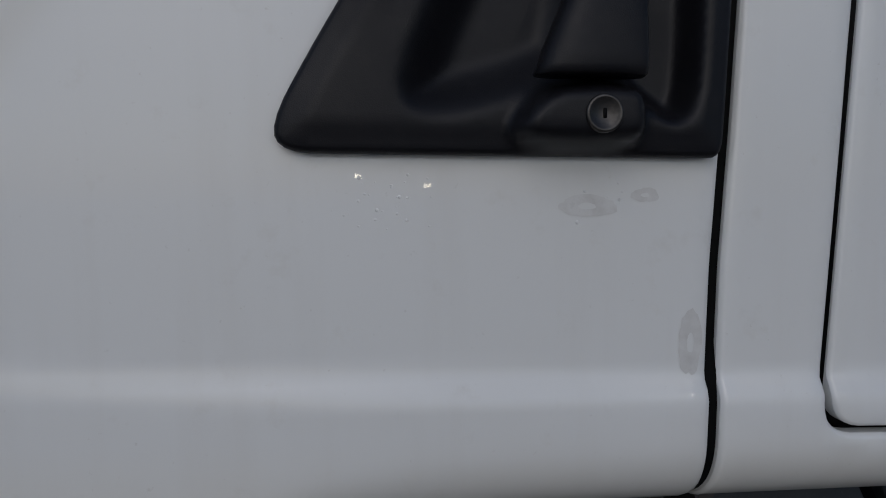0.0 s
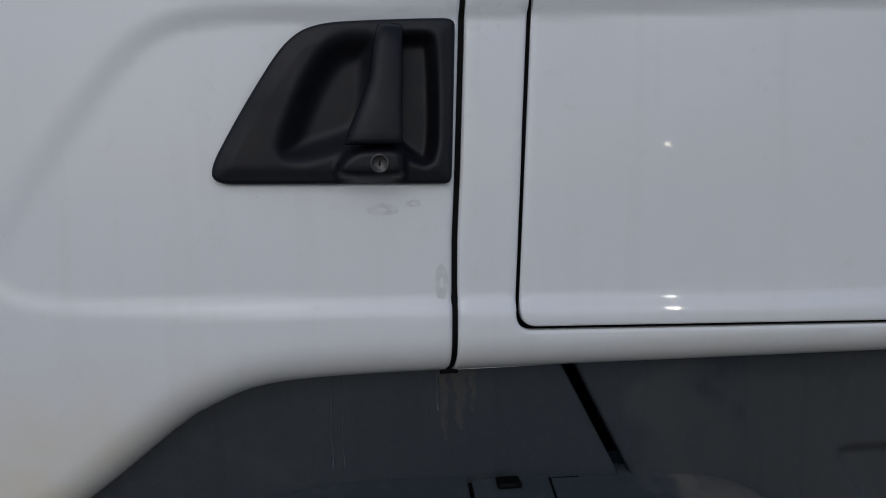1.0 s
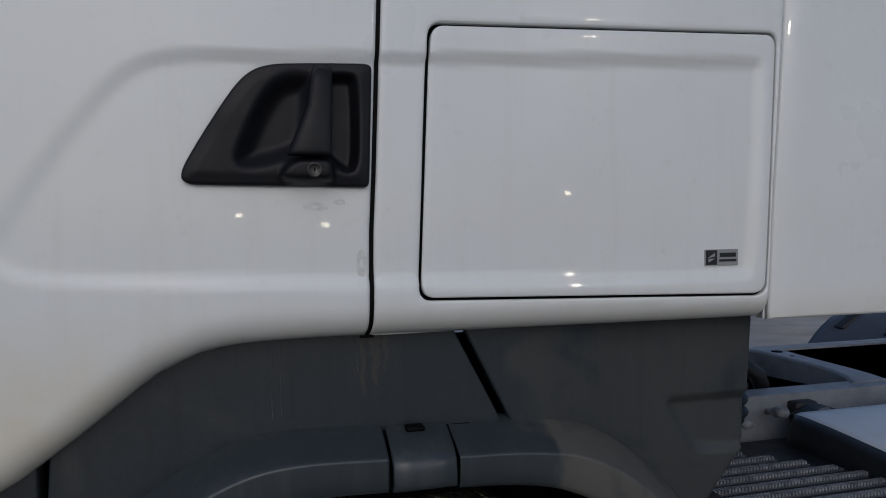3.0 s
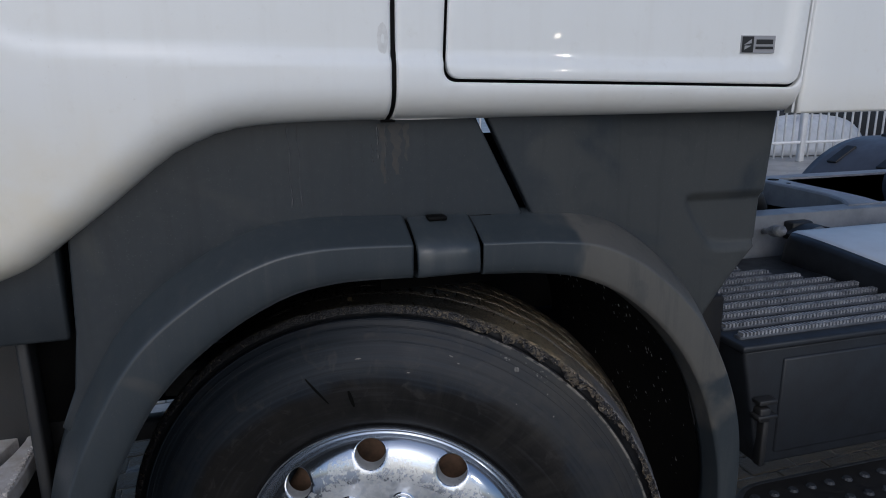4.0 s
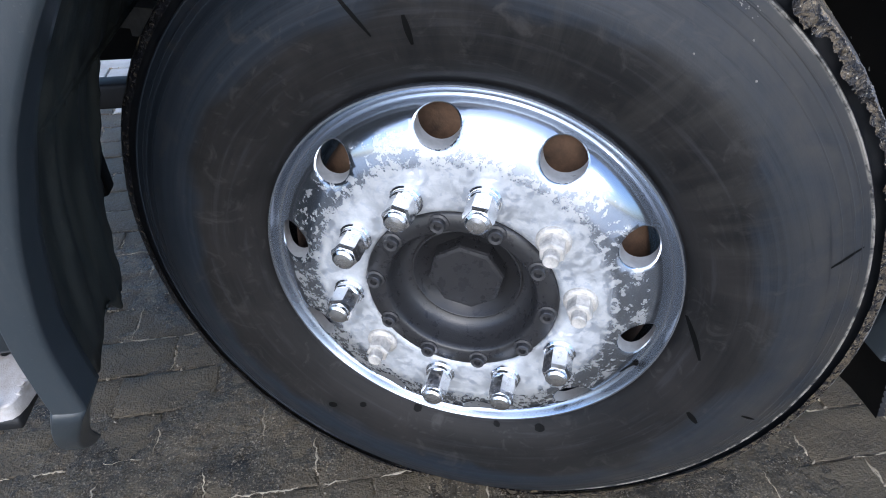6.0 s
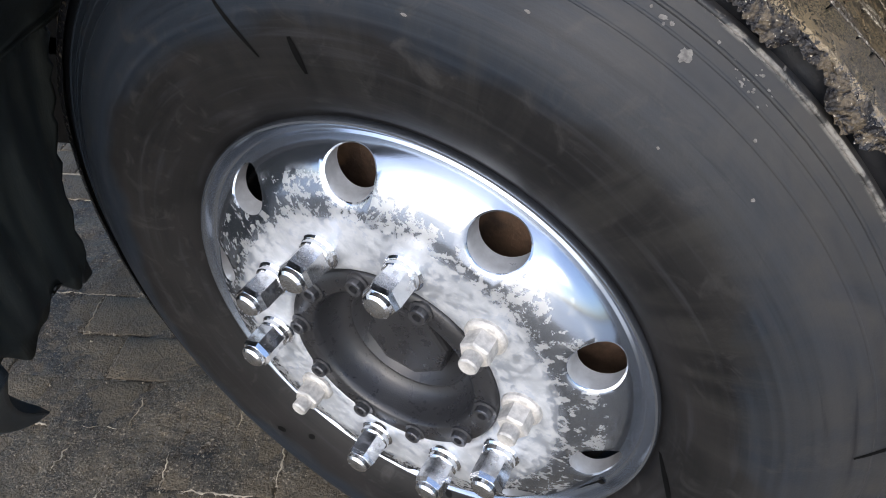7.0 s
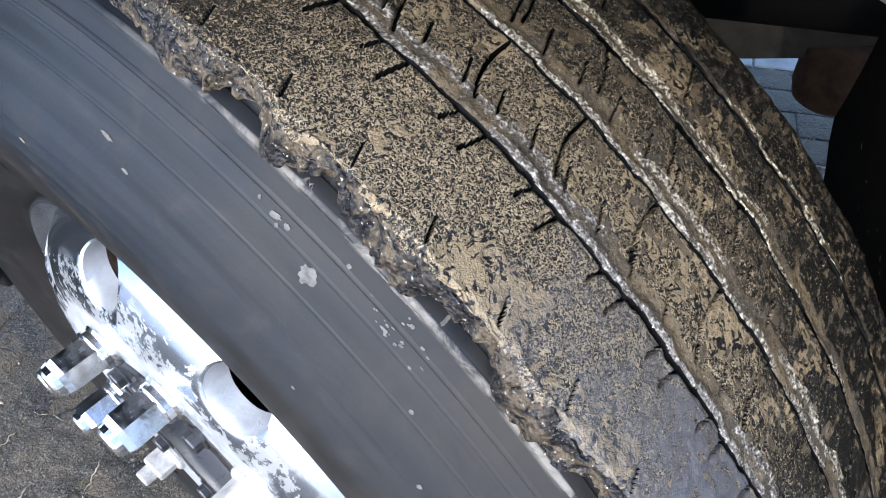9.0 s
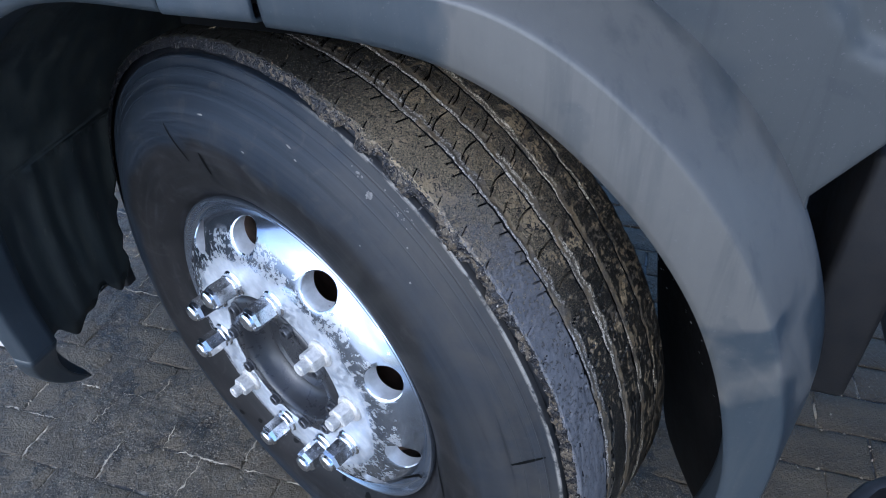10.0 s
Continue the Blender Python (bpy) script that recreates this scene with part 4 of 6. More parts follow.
# water runs on the grey panel, beads under the handle, beads on the liner
for x, z0, z1, w in ((-0.1225, 1.385, 1.256, 0.0018), (-0.1075, 1.385, 1.254, 0.0016), (0.021, 1.380, 1.328, 0.0022), (0.012, 1.352, 1.322, 0.0012), (0.034, 1.380, 1.300, 0.0012)):
    rows = []
    for k, z in enumerate(np.linspace(z1, z0, 14)):
        q = w * (1.5 if k == 1 else 0.6 + 0.4 * math.sin(k * 2.1 + x * 90))
        xm = x + 0.0012 * math.sin(k * 0.9 + x * 50)
        y = float(panel_y(np.array([[xm, z]]))[0])
        rows.append([(xm - q, y + 0.0005, z), (xm - q * 0.4, y - 0.0012, z), (xm + q * 0.4, y - 0.0012, z), (xm + q, y + 0.0005, z)])
    loft("water_run", rows, WETRUN, truck, "", False)
for x, z0, z1, w in ((0.052, 1.384, 1.300, 0.010), (0.030, 1.384, 1.286, 0.006), (0.070, 1.384, 1.322, 0.005)):
    rows = []
    for k, z in enumerate(np.linspace(z1, z0, 16)):
        q = w * (0.35 + 0.65 * k / 15) * (1 + 0.35 * math.sin(k * 1.7 + x * 60))
        xm = x + 0.002 * math.sin(k * 0.7 + x * 40)
        y = float(panel_y(np.array([[xm, z]]))[0])
        rows.append([(xm + q * e, y - 0.0006, z) for e in (-1, -0.4, 0.4, 1)])
    loft("dirt_run", rows, DIRTRUN, truck, "brown dried run of dirty water", False)
rng = random.Random(31)


def bead(c, r, tall):
    rows = []
    for v in (0.0, 0.35, 0.7, 0.95):
        q = math.sqrt(1 - v * v)
        rows.append([(c[0] + r * q * math.cos(t), c[1] - v * r * 0.5, c[2] + r * tall * q * math.sin(t)) for t in np.arange(10) * 0.2 * math.pi])
    return rows


beads_v, beads_f = [], []
for k in range(62):
    x, z = rng.gauss(-0.040, 0.014), rng.gauss(1.606, 0.007)
    if k > 22:
        x, z = rng.gauss(-0.178, 0.018), rng.uniform(1.592, 1.630)
    y = float(skin(np.array([[x, z]]))[0])
    n0 = len(beads_v)
    rws = bead((x, y + 0.0002, z), rng.uniform(0.0004, 0.0013), rng.uniform(0.7, 1.2))
    for r_ in rws:
        beads_v += r_
    for i in range(3):
        for q in range(10):
            beads_f.append((n0 + i * 10 + q, n0 + i * 10 + (q + 1) % 10, n0 + (i + 1) * 10 + (q + 1) % 10, n0 + (i + 1) * 10 + q))
    beads_f.append(tuple(n0 + 30 + q for q in range(10)))
from_lists("water_beads", beads_v, beads_f, BEAD, door)["kind"] = "stuff"
fleck_v, fleck_f = [], []
for k in range(260):
    p = rear_path[rng.randrange(6, len(rear_path) - 14)]
    y = rng.uniform(0.06, 0.40)
    x = p[0] - 0.13 * float(ease(np.array(y), 0.08, 0.5)) * min(1, max(0, (1.05 - p[1]) / 0.3))
    q, n0 = rng.choice((0.0007, 0.0009, 0.0012, 0.0020)), len(fleck_v)
    z = p[1] + rng.uniform(-0.01, 0.01)
    fleck_v += [(x - 0.006, y - q, z - q), (x - 0.006, y + q, z - q), (x - 0.008, y + q * 0.5, z + 2.2 * q), (x - 0.008, y - q * 0.5, z + 2.2 * q)]
    fleck_f.append((n0, n0 + 1, n0 + 2, n0 + 3))
from_lists("mud_flecks", fleck_v, fleck_f, FLECK, truck)["kind"] = "stuff"

# ---------------------------------------------------------------- wheel
WHEEL = pose(0, 0, 0.515, 0, 0, -20)
NUT_TURN, NUT_R = 115.5, 0.1675
slope = [(0.205, 0.0560), (0.212, 0.0564), (0.220, 0.0574), (0.232, 0.0598), (0.245, 0.0640), (0.2565, 0.0690), (0.267, 0.0760), (0.276, 0.0855), (0.284, 0.0970)]
slope = np.array(slope)
arc = np.r_[0, np.cumsum(np.linalg.norm(np.diff(slope, axis=0), axis=1))]
rim_v, rim_f = [], []


def add_ring(profile, n=180):
    n0, k = len(rim_v), len(profile)
    for t in np.arange(n) * 2 * np.pi / n:
        rim_v.extend((r * math.cos(t), y, r * math.sin(t)) for r, y in profile)
    for i in range(n):
        for j in range(k - 1):
            i2 = (i + 1) % n
            rim_f.append((n0 + i * k + j, n0 + i2 * k + j, n0 + i2 * k + j + 1, n0 + i * k + j + 1))


add_ring([(0.138, 0.085), (0.138, 0.064), (0.1395, 0.060), (0.143, 0.0575), (0.150, 0.0562), (0.205, 0.0560)])
add_ring([(0.284, 0.0970), (0.2868, 0.0990), (0.290, 0.0980), (0.2935, 0.0935), (0.296, 0.0885), (0.299, 0.0855), (0.3015, 0.0855), (0.303, 0.0875), (0.3035, 0.091), (0.301, 0.100), (0.292, 0.13), (0.285, 0.20), (0.27, 0.32)])
add_ring([(0.270, 0.118), (0.262, 0.24), (0.25, 0.33)])
# ten hand holes through the sloping band
HOLE_R, HOLE_AT = 0.0295, 0.2565
sector = radians(36)
us = np.linspace(-0.5, 0.5, 19)
s_hole = float(np.interp(HOLE_AT, slope[:, 0], arc))
wid = sector * HOLE_AT
outline2 = [(u * wid, s) for u in (-0.5,) for s in arc] + [(u * wid, arc[-1]) for u in us[1:-1]] + [(0.5 * wid, s) for s in arc[::-1]] + [(u * wid, 0.0) for u in us[1:-1][::-1]]
circle = [(HOLE_R * math.cos(t), s_hole + HOLE_R * math.sin(t)) for t in np.arange(40) * 2 * np.pi / 40]
circle2 = [((HOLE_R + 0.0025) * math.cos(t), s_hole + (HOLE_R + 0.0025) * math.sin(t)) for t in np.arange(40) * 2 * np.pi / 40]
pts2 = list(outline2) + circle + circle2
nO = len(outline2)
ed = [(i, (i + 1) % nO) for i in range(nO)] + [(nO + i, nO + (i + 1) % 40) for i in range(40)]
for u in us[1:-1]:
    for s in arc[1:-1]:
        q = np.array([u * wid, s])
        if np.linalg.norm(q - (0, s_hole)) > HOLE_R + 0.005:
            pts2.append(tuple(q))
vs2, _, fs2, *_ = geometry.delaunay_2d_cdt([Vector(p) for p in pts2], ed, [], 0, 1e-7)
vs2 = np.array([tuple(v) for v in vs2])
tri2 = np.array([tuple(f) for f in fs2])
mid2 = vs2[tri2].mean(1)
tri2 = tri2[np.linalg.norm(mid2 - (0, s_hole), axis=1) > HOLE_R * 0.995]


def on_slope(u, s, turn):
    r, y = np.interp(s, arc, slope[:, 0]), np.interp(s, arc, slope[:, 1])
    t = turn + u / HOLE_AT
    return r * np.cos(t), y, r * np.sin(t)


hole_faces = []
for k in range(10):
    turn = radians(NUT_TURN - 18 - 36 * k)
    n0 = len(rim_v)
    for (u, s) in vs2:
        dd = math.hypot(u, s - s_hole)
        x, y, z = on_slope(u, s, turn)
        rim_v.append((x, y + 0.0022 * max(0, 1 - (dd - HOLE_R) / 0.0025), z))
    rim_f.extend((n0 + t[0], n0 + t[1], n0 + t[2]) for t in tri2)
    n1 = len(rim_v)
    for depth in (0.0022, 0.011, 0.025):
        for (u, s) in circle:
            x, y, z = on_slope(u, s, turn)
            rr = math.hypot(x, z)
            k2 = 1 + max(0, depth - 0.0022) * 0.12 / rr
            rim_v.append((x * k2, y + depth, z * k2))
    hole_faces.append((len(rim_f), len(rim_f) + 80))
    for j in range(2):
        for i in range(40):
            rim_f.append((n1 + j * 40 + i, n1 + j * 40 + (i + 1) % 40, n1 + (j + 1) * 40 + (i + 1) % 40, n1 + (j + 1) * 40 + i))
wheel_mesh_kinds = [0] * len(rim_f)
for a, b in hole_faces:
    wheel_mesh_kinds[a:b] = [1] * (b - a)
wheel = from_lists("front_wheel", rim_v, rim_f, ALLOY, truck, "polished aluminium front wheel with ten hand holes, water-stained", True, WHEEL)
wm = wheel.data
wm.materials.append(CAST)
wm.polygons.foreach_set("material_index", wheel_mesh_kinds)
bm = bmesh.new()
bm.from_mesh(wm)
bmesh.ops.remove_doubles(bm, verts=bm.verts, dist=0.00012)
bmesh.ops.recalc_face_normals(bm, faces=bm.faces)
for e in bm.edges:
    e.smooth = len(e.link_faces) < 2 or e.calc_face_angle(0) < radians(38)
bm.to_mesh(wm)
bm.free()

# hub
spin("hub_flange", [(0.139, 0.075), (0.1385, 0.060), (0.136, 0.0565), (0.112, 0.0560), (0.109, 0.058), (0.1065, 0.066), (0.104, 0.078), (0.098, 0.092), (0.090, 0.100), (0.083, 0.102)], HUB, wheel, "black painted hub flange", 72)
spin("hub_cup", [(0.083, 0.102), (0.0815, 0.098), (0.079, 0.099), (0.078, 0.120), (0.0, 0.121)], HUB, wheel, "", 72)
spin("hub_cap", [(0.058, 0.121), (0.0575, 0.098), (0.0555, 0.0945), (0.050, 0.0935), (0.0001, 0.0930)], HUB, wheel, "black octagonal hub cap", 8, None, False, radians(10))
for k in range(10):
    t = radians(97.5 + 36 * k + 6)
    c = Matrix.Translation((0.1245 * math.cos(t), 0, 0.1245 * math.sin(t)))
    spin("hub_screw", [(0.0001, 0.0520), (0.0048, 0.0520), (0.0054, 0.0452), (0.0094, 0.0445), (0.0104, 0.0460), (0.0104, 0.0530), (0.0140, 0.0540), (0.0140, 0.0575)], SCREWM, wheel, "", 12, c, False)
spin("brake_drum", [(0.10, 0.142), (0.236, 0.142), (0.252, 0.146), (0.258, 0.156), (0.255, 0.20), (0.24, 0.30), (0.10, 0.31)], RUST, wheel, "rusty brake drum seen through the holes", 64)


def nut_mesh(capped):
    parts_ = []

    def ring_stack(prof, n, turn=0.0):
        bm2 = bmesh.new()
        rows2 = []
        for r, y in prof:
            rows2.append([bm2.verts.new((r * math.cos(turn + 2 * math.pi * i / n), y, r * math.sin(turn + 2 * math.pi * i / n))) for i in range(n)])
        for a2, b2 in zip(rows2, rows2[1:]):
            for i in range(n):
                bm2.faces.new((a2[i], a2[(i + 1) % n], b2[(i + 1) % n], b2[i]))
        bm2.faces.new(rows2[-1][::-1])
        return bm2

    parts_.append(ring_stack([(0.0235, 0.0565), (0.0235, 0.0525), (0.0215, 0.0500), (0.0195, 0.0490)], 24))
    if capped:
        parts_.append(ring_stack([(0.0205, 0.0500), (0.0205, 0.0440), (0.0190, 0.0420)], 24))
        parts_.append(ring_stack([(0.0204, 0.0425), (0.0204, 0.0130), (0.0185, 0.0070)], 6))
        parts_.append(ring_stack([(0.0158, 0.0080), (0.0150, 0.0020), (0.0120, -0.0005), (0.0050, -0.0015)], 24))
    else:
        parts_.append(ring_stack([(0.0178, 0.0495), (0.0178, 0.0290), (0.0160, 0.0265)], 6))
        parts_.append(ring_stack([(0.0105, 0.0275), (0.0105, 0.0130), (0.0090, 0.0110)], 16))
    bm2 = join_bm(parts_)
    bmesh.ops.recalc_face_normals(bm2, faces=bm2.faces)
    me = bpy.data.meshes.new("wheel_nut")
    bm2.to_mesh(me)
    bm2.free()
    me.materials.append(CHROME if capped else NUT)
    return me


CAPPED, BARE = nut_mesh(True), nut_mesh(False)
nut_rng = random.Random(4)
for k in range(10):
    t = radians(NUT_TURN - 36 * k)
    ob = new("wheel_nut", BARE if k in (2, 3, 7) else CAPPED)
    ob.matrix_basis = Matrix.Translation((NUT_R * math.cos(t), 0, NUT_R * math.sin(t))) @ pose(0, 0, 0, 0, nut_rng.uniform(0, 60), 0)
    ob.parent = wheel
    if k in (2, 3, 7):
        ob["label"] = "bare steel wheel nut with its cap missing"

# tyre
side_prof = cut_corners([(0.292, 0.120), (0.298, 0.100), (0.306, 0.093), (0.318, 0.080), (0.345, 0.066), (0.38, 0.059), (0.415, 0.0560), (0.440, 0.0605), (0.466, 0.0720), (0.490, 0.0855), (0.505, 0.0945), (0.514, 0.0985), (0.5165, 0.1000), (0.5172, 0.1030), (0.5175, 0.1070)], 2, False)
N_SIDE = 240
rows = []
for t in np.arange(N_SIDE) * 2 * np.pi / N_SIDE:
    rows.append([(r * math.cos(t), y - (0.004 * max(0, (-r * math.sin(t) - 0.40) / 0.12) if 0.36 < r < 0.51 else 0), max(r * math.sin(t), -0.5135)) for r, y in side_prof])
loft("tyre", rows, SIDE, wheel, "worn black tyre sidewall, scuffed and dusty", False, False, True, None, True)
# raised rings on the sidewall
for r0, hgt in ((0.5150, 0.0014), (0.502, 0.0006), (0.493, 0.0003), (0.478, 0.0002)):
    yb = float(np.interp(r0, side_prof[8:, 0], side_prof[8:, 1]))
    spin("sidewall_ring", [(r0 - 0.002, yb + 0.0005), (r0 - 0.001, yb - hgt), (r0 + 0.001, yb - hgt), (r0 + 0.002, yb + 0.001)], SIDE, wheel, "", 160)

# tread: worn ribs, four grooves, sipes and a ragged shoulder
T0, T1 = 0.0700, 0.322
GROOVES = ((0.1390, 0.1535, 1), (0.1862, 0.2000, 2), (0.2285, 0.2385, 3), (0.2690, 0.2750, 4))
ys = np.unique(np.r_[np.linspace(T0 - 0.0045, T0 + 0.016, 18), np.arange(T0 + 0.0177, 0.295, 0.0017), np.linspace(0.295, T1, 10)] .tolist() + [g[0] + d for g in GROOVES for d in np.arange(-0.0025, 0.0045, 0.0005)])
A_FINE = np.radians(np.r_[np.arange(18, 34, 0.25), np.arange(34, 78, 0.08), np.arange(78, 112, 0.25)])
A_REST = np.radians(np.arange(112, 378, 1.2))
ang = np.r_[A_FINE, A_REST]
AA, YY = np.meshgrid(ang, ys, indexing="ij")
S = AA * 0.5435
rr = 0.5455 - 0.004 * ((YY - 0.1980) / 0.13) ** 2
in_groove = np.zeros(AA.shape, int)
for g0, g1, sd in GROOVES:
    step = np.sin(S * 2 * np.pi / 0.0453 + sd)
    wav = 0.0010 * vnoise(S * 30, S * 0 + sd, sd) + 0.0022 * np.clip(step * 4, -1, 1) * (0.55 + 0.45 * vnoise(S * 21, S * 0 + 3 * sd, sd))
    lo, hi = g0 + 0.0003 * wav / 0.001 + 0.0004 * vnoise(S * 160, S * 0, sd + 20), g1 + wav
    up = np.clip((YY - lo) / np.maximum(hi - lo, 0.002), 0, 1)
    # mud fills the groove but for an open crack along one side, with a low crest in the middle
    fill = 0.0016 * (1 - up) - 0.0018 * (0.55 + 0.45 * vnoise(S * 24, S * 0 + 5, sd + 40)) * np.exp(-((up - 0.34) / 0.16) ** 2) + 0.0007 * vnoise(S * 90, YY * 140, sd)
    wide = 0.0012 + 0.0006 * vnoise(S * 45, S * 0 + 7, sd + 30)
    crack = ease(YY, lo - 0.0006, lo) * (1 - ease(YY, lo + wide, lo + wide + 0.0007))
    rr = rr - (YY > lo) * (YY < hi) * fill - crack * 0.012
    grain = 0.10 * vnoise(S * 210, YY * 210, sd)
    in_groove[(up > 0.06) & (up < 0.94 + grain)] = 4
    # wet grit with painted glints lies on the ridge beside the crack and, in broken runs, along the far edge
    in_groove[(up > 0.12) & (up < 0.36 + grain) & (vnoise(S * 26, S * 0 + 5, sd + 40) > -0.45)] = 1
    in_groove[(up > 0.60 + grain) & (up < 0.93) & (vnoise(S * 19, S * 0 + 2, sd + 60) > 0.0)] = 1
    # the crack is coloured flat black for the shade inside it
    in_groove[(YY > lo - 0.0005) & (YY < lo + wide + 0.0011)] = 3
# notches at the shoulder's edge and beside the grooves
def slits(y0, y1, pitch, start, slant, width, depth, bend=0.0, uneven=0.16, missing=0.0):
    """Sipes across a rib, at uneven spacing and length, some of them worn away."""
    global rr
    k = np.clip((YY - y0) / (y1 - y0), 0, 1)
    ph = (S - start - slant * k - bend * np.sin(np.pi * k)) / pitch
    n = np.round(ph)
    h1, h2, h3 = (np.abs(np.sin(n * q + start * 900)) for q in (12.9898, 78.233, 37.719))
    d = np.abs(ph - n - uneven * (h1 - 0.5)) * pitch
    on = (YY > y0 + 0.25 * (y1 - y0) * h2) & (YY < y1) & (h3 >= missing)
    cut = on * (1 - ease(d, width * 0.4, width * 1.2))
    rr = rr - cut * depth
    # sipes take the same black in place of shade
    in_groove[cut > 0.3] = 3


P42 = radians(4.43) * 0.5435
slits(0.0835, 0.0965, P42, radians(57.3) * 0.5435, 0.006, 0.0006, 0.006)
slits(0.1215, 0.1390, P42, radians(59.7) * 0.5435, -0.004, 0.0007, 0.008)
slits(0.1265, 0.1390, P42, radians(61.2) * 0.5435, -0.004, 0.0006, 0.007, 0.0, 0.16, 0.25)
slits(0.1440, 0.1862, P42 * 1.12, radians(55.3) * 0.5435, 0.014, 0.0009, 0.010, 0.005)
slits(0.1480, 0.1640, P42 * 0.53, radians(57.3) * 0.5435, 0.008, 0.0007, 0.007, 0.0, 0.25, 0.2)
slits(0.1960, 0.2110, P42 * 0.5, radians(56.0) * 0.5435, 0.006, 0.0007, 0.007, 0.0, 0.25, 0.25)
slits(0.1980, 0.2285, P42 * 1.15, radians(52.0) * 0.5435, 0.014, 0.0008, 0.010, -0.003)
slits(0.2385, 0.2690, P42 * 1.6, radians(47.0) * 0.5435, 0.012, 0.0006, 0.008, 0.0, 0.25, 0.2)
rr = rr + 0.0004 * vnoise(S * 130, YY * 130, 5) + 0.0004 * vnoise(S * 420, YY * 420, 6) + 0.0009 * vnoise(S * 36, YY * 36, 7)
# ragged shoulder: a crust of mud hangs over the shoulder groove in drips, with bites between them
bite = 0.55 + 0.85 * vnoise(S * 44, S * 0, 9) + 0.28 * vnoise(S * 112, S * 0 + 4, 10) * (0.6 + 0.5 * vnoise(S * 31, S * 0 + 2, 17)) + 0.12 * vnoise(S * 420, S * 0 + 8, 13)
bite = np.clip(bite, 0, 1)
bite = bite + 0.6 * (1 - ease(AA, radians(22), radians(30))) * (1 - bite)
calm = 1 - 0.85 * ease(AA, radians(68), radians(80))
bite = 0.5 + (bite - 0.5) * calm
u = np.clip((T0 + 0.016 - YY) / 0.0205, 0, 1)
drop = 0.0015 * u + 0.005 * u ** 2 + 0.0135 * (1 - 0.80 * bite) * u ** 4
rr = rr - drop + (u > 0.05) * (0.0014 * vnoise(S * 150, u * 5, 11) + 0.0011 * vnoise(S * 330, u * 10, 14) + 0.0006 * vnoise(S * 700, u * 20, 18)) * np.minimum(1, 4 * u) * calm
base_y = T0 + 0.016 - (0.0035 + 0.0070 * (1 - bite)) * u
YV = np.where(u > 0, base_y - (0.0020 * vnoise(S * 120, u * 4 + 3, 12) + 0.0010 * vnoise(S * 330, u * 9 + 3, 19)) * u * calm, YY)
rr = np.where(YY > 0.302, rr - 0.020 * ((YY - 0.302) / 0.020) ** 2, rr)
in_groove[u > 0.46 + 0.18 * vnoise(S * 120, S * 0, 16)] = 2
X3, Z3 = rr * np.cos(AA), np.maximum(rr * np.sin(AA), -0.5135)
n_a, n_y = AA.shape
idx = np.arange(n_a * n_y).reshape(n_a, n_y)
i2 = np.roll(idx, -1, 0)
tf = np.stack([idx[:, :-1], i2[:, :-1], i2[:, 1:], idx[:, 1:]], -1).reshape(-1, 4)
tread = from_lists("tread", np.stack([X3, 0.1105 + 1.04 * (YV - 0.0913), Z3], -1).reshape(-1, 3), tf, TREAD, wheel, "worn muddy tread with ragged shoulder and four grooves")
tread.data.materials.append(GROOVE_GLINT)
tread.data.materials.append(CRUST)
tread.data.materials.append(SCUFF_GAP_BLACK)
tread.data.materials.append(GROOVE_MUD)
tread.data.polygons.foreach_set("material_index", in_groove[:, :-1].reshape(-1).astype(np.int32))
# floor of the shoulder groove, and the far sidewall
spin("shoulder_groove", [(0.5150, 0.0985), (0.5158, 0.1030), (0.5168, 0.1080), (0.5210, 0.1125), (0.5300, 0.1135), (0.5395, 0.1120)], RECESS_RUBBER, wheel, "", 200)
spin("inner_sidewall", [(0.519, 0.3485), (0.50, 0.362), (0.44, 0.380), (0.38, 0.376), (0.32, 0.350), (0.29, 0.31)], SIDE, wheel, "", 96)

# scuffs and dried mud on the sidewall: (radius, degrees, length, width, turn)
def on_side(r):
    return float(np.interp(r, side_prof[6:, 0], side_prof[6:, 1]))


for r0, d0, r1, d1, w in ((0.435, 109.5, 0.377, 106.1, 0.0035), (0.395, 99.6, 0.360, 99.2, 0.005), (0.310, -1.0, 0.345, -11.0, 0.005), (0.466, 14.4, 0.505, 15.8, 0.003),
                          (0.381, -25.9, 0.404, -27.3, 0.006), (0.447, -21.0, 0.476, -22.1, 0.003), (0.381, -127.8, 0.372, -126.0, 0.008), (0.346, -121.0, 0.340, -119.5, 0.007),
                          (0.313, -106, 0.312, -103.5, 0.007), (0.311, -80, 0.314, -78, 0.005), (0.318, -67, 0.320, -64.0, 0.008)):
    n = 6
    vv = []
    for k in range(n + 1):
        t = k / n
        r, d = r0 + (r1 - r0) * t, radians(d0 + (d1 - d0) * t)
        w2 = 1.5 * w * (0.25 + 0.75 * math.sin(math.pi * min(1, 0.12 + t * 0.8))) / 2
        tx, tz = (r1 * math.cos(radians(d1)) - r0 * math.cos(radians(d0))), (r1 * math.sin(radians(d1)) - r0 * math.sin(radians(d0)))
        ln = math.hypot(tx, tz)
        for s in (-1, 1):
            x, z = r * math.cos(d) - s * w2 * tz / ln, r * math.sin(d) + s * w2 * tx / ln
            vv.append((x, on_side(math.hypot(x, z)) - 0.0007, z))
    from_lists("scuff", vv, [(2 * k, 2 * k + 1, 2 * k + 3, 2 * k + 2) for k in range(n)], SCUFF_GAP_BLACK, wheel)


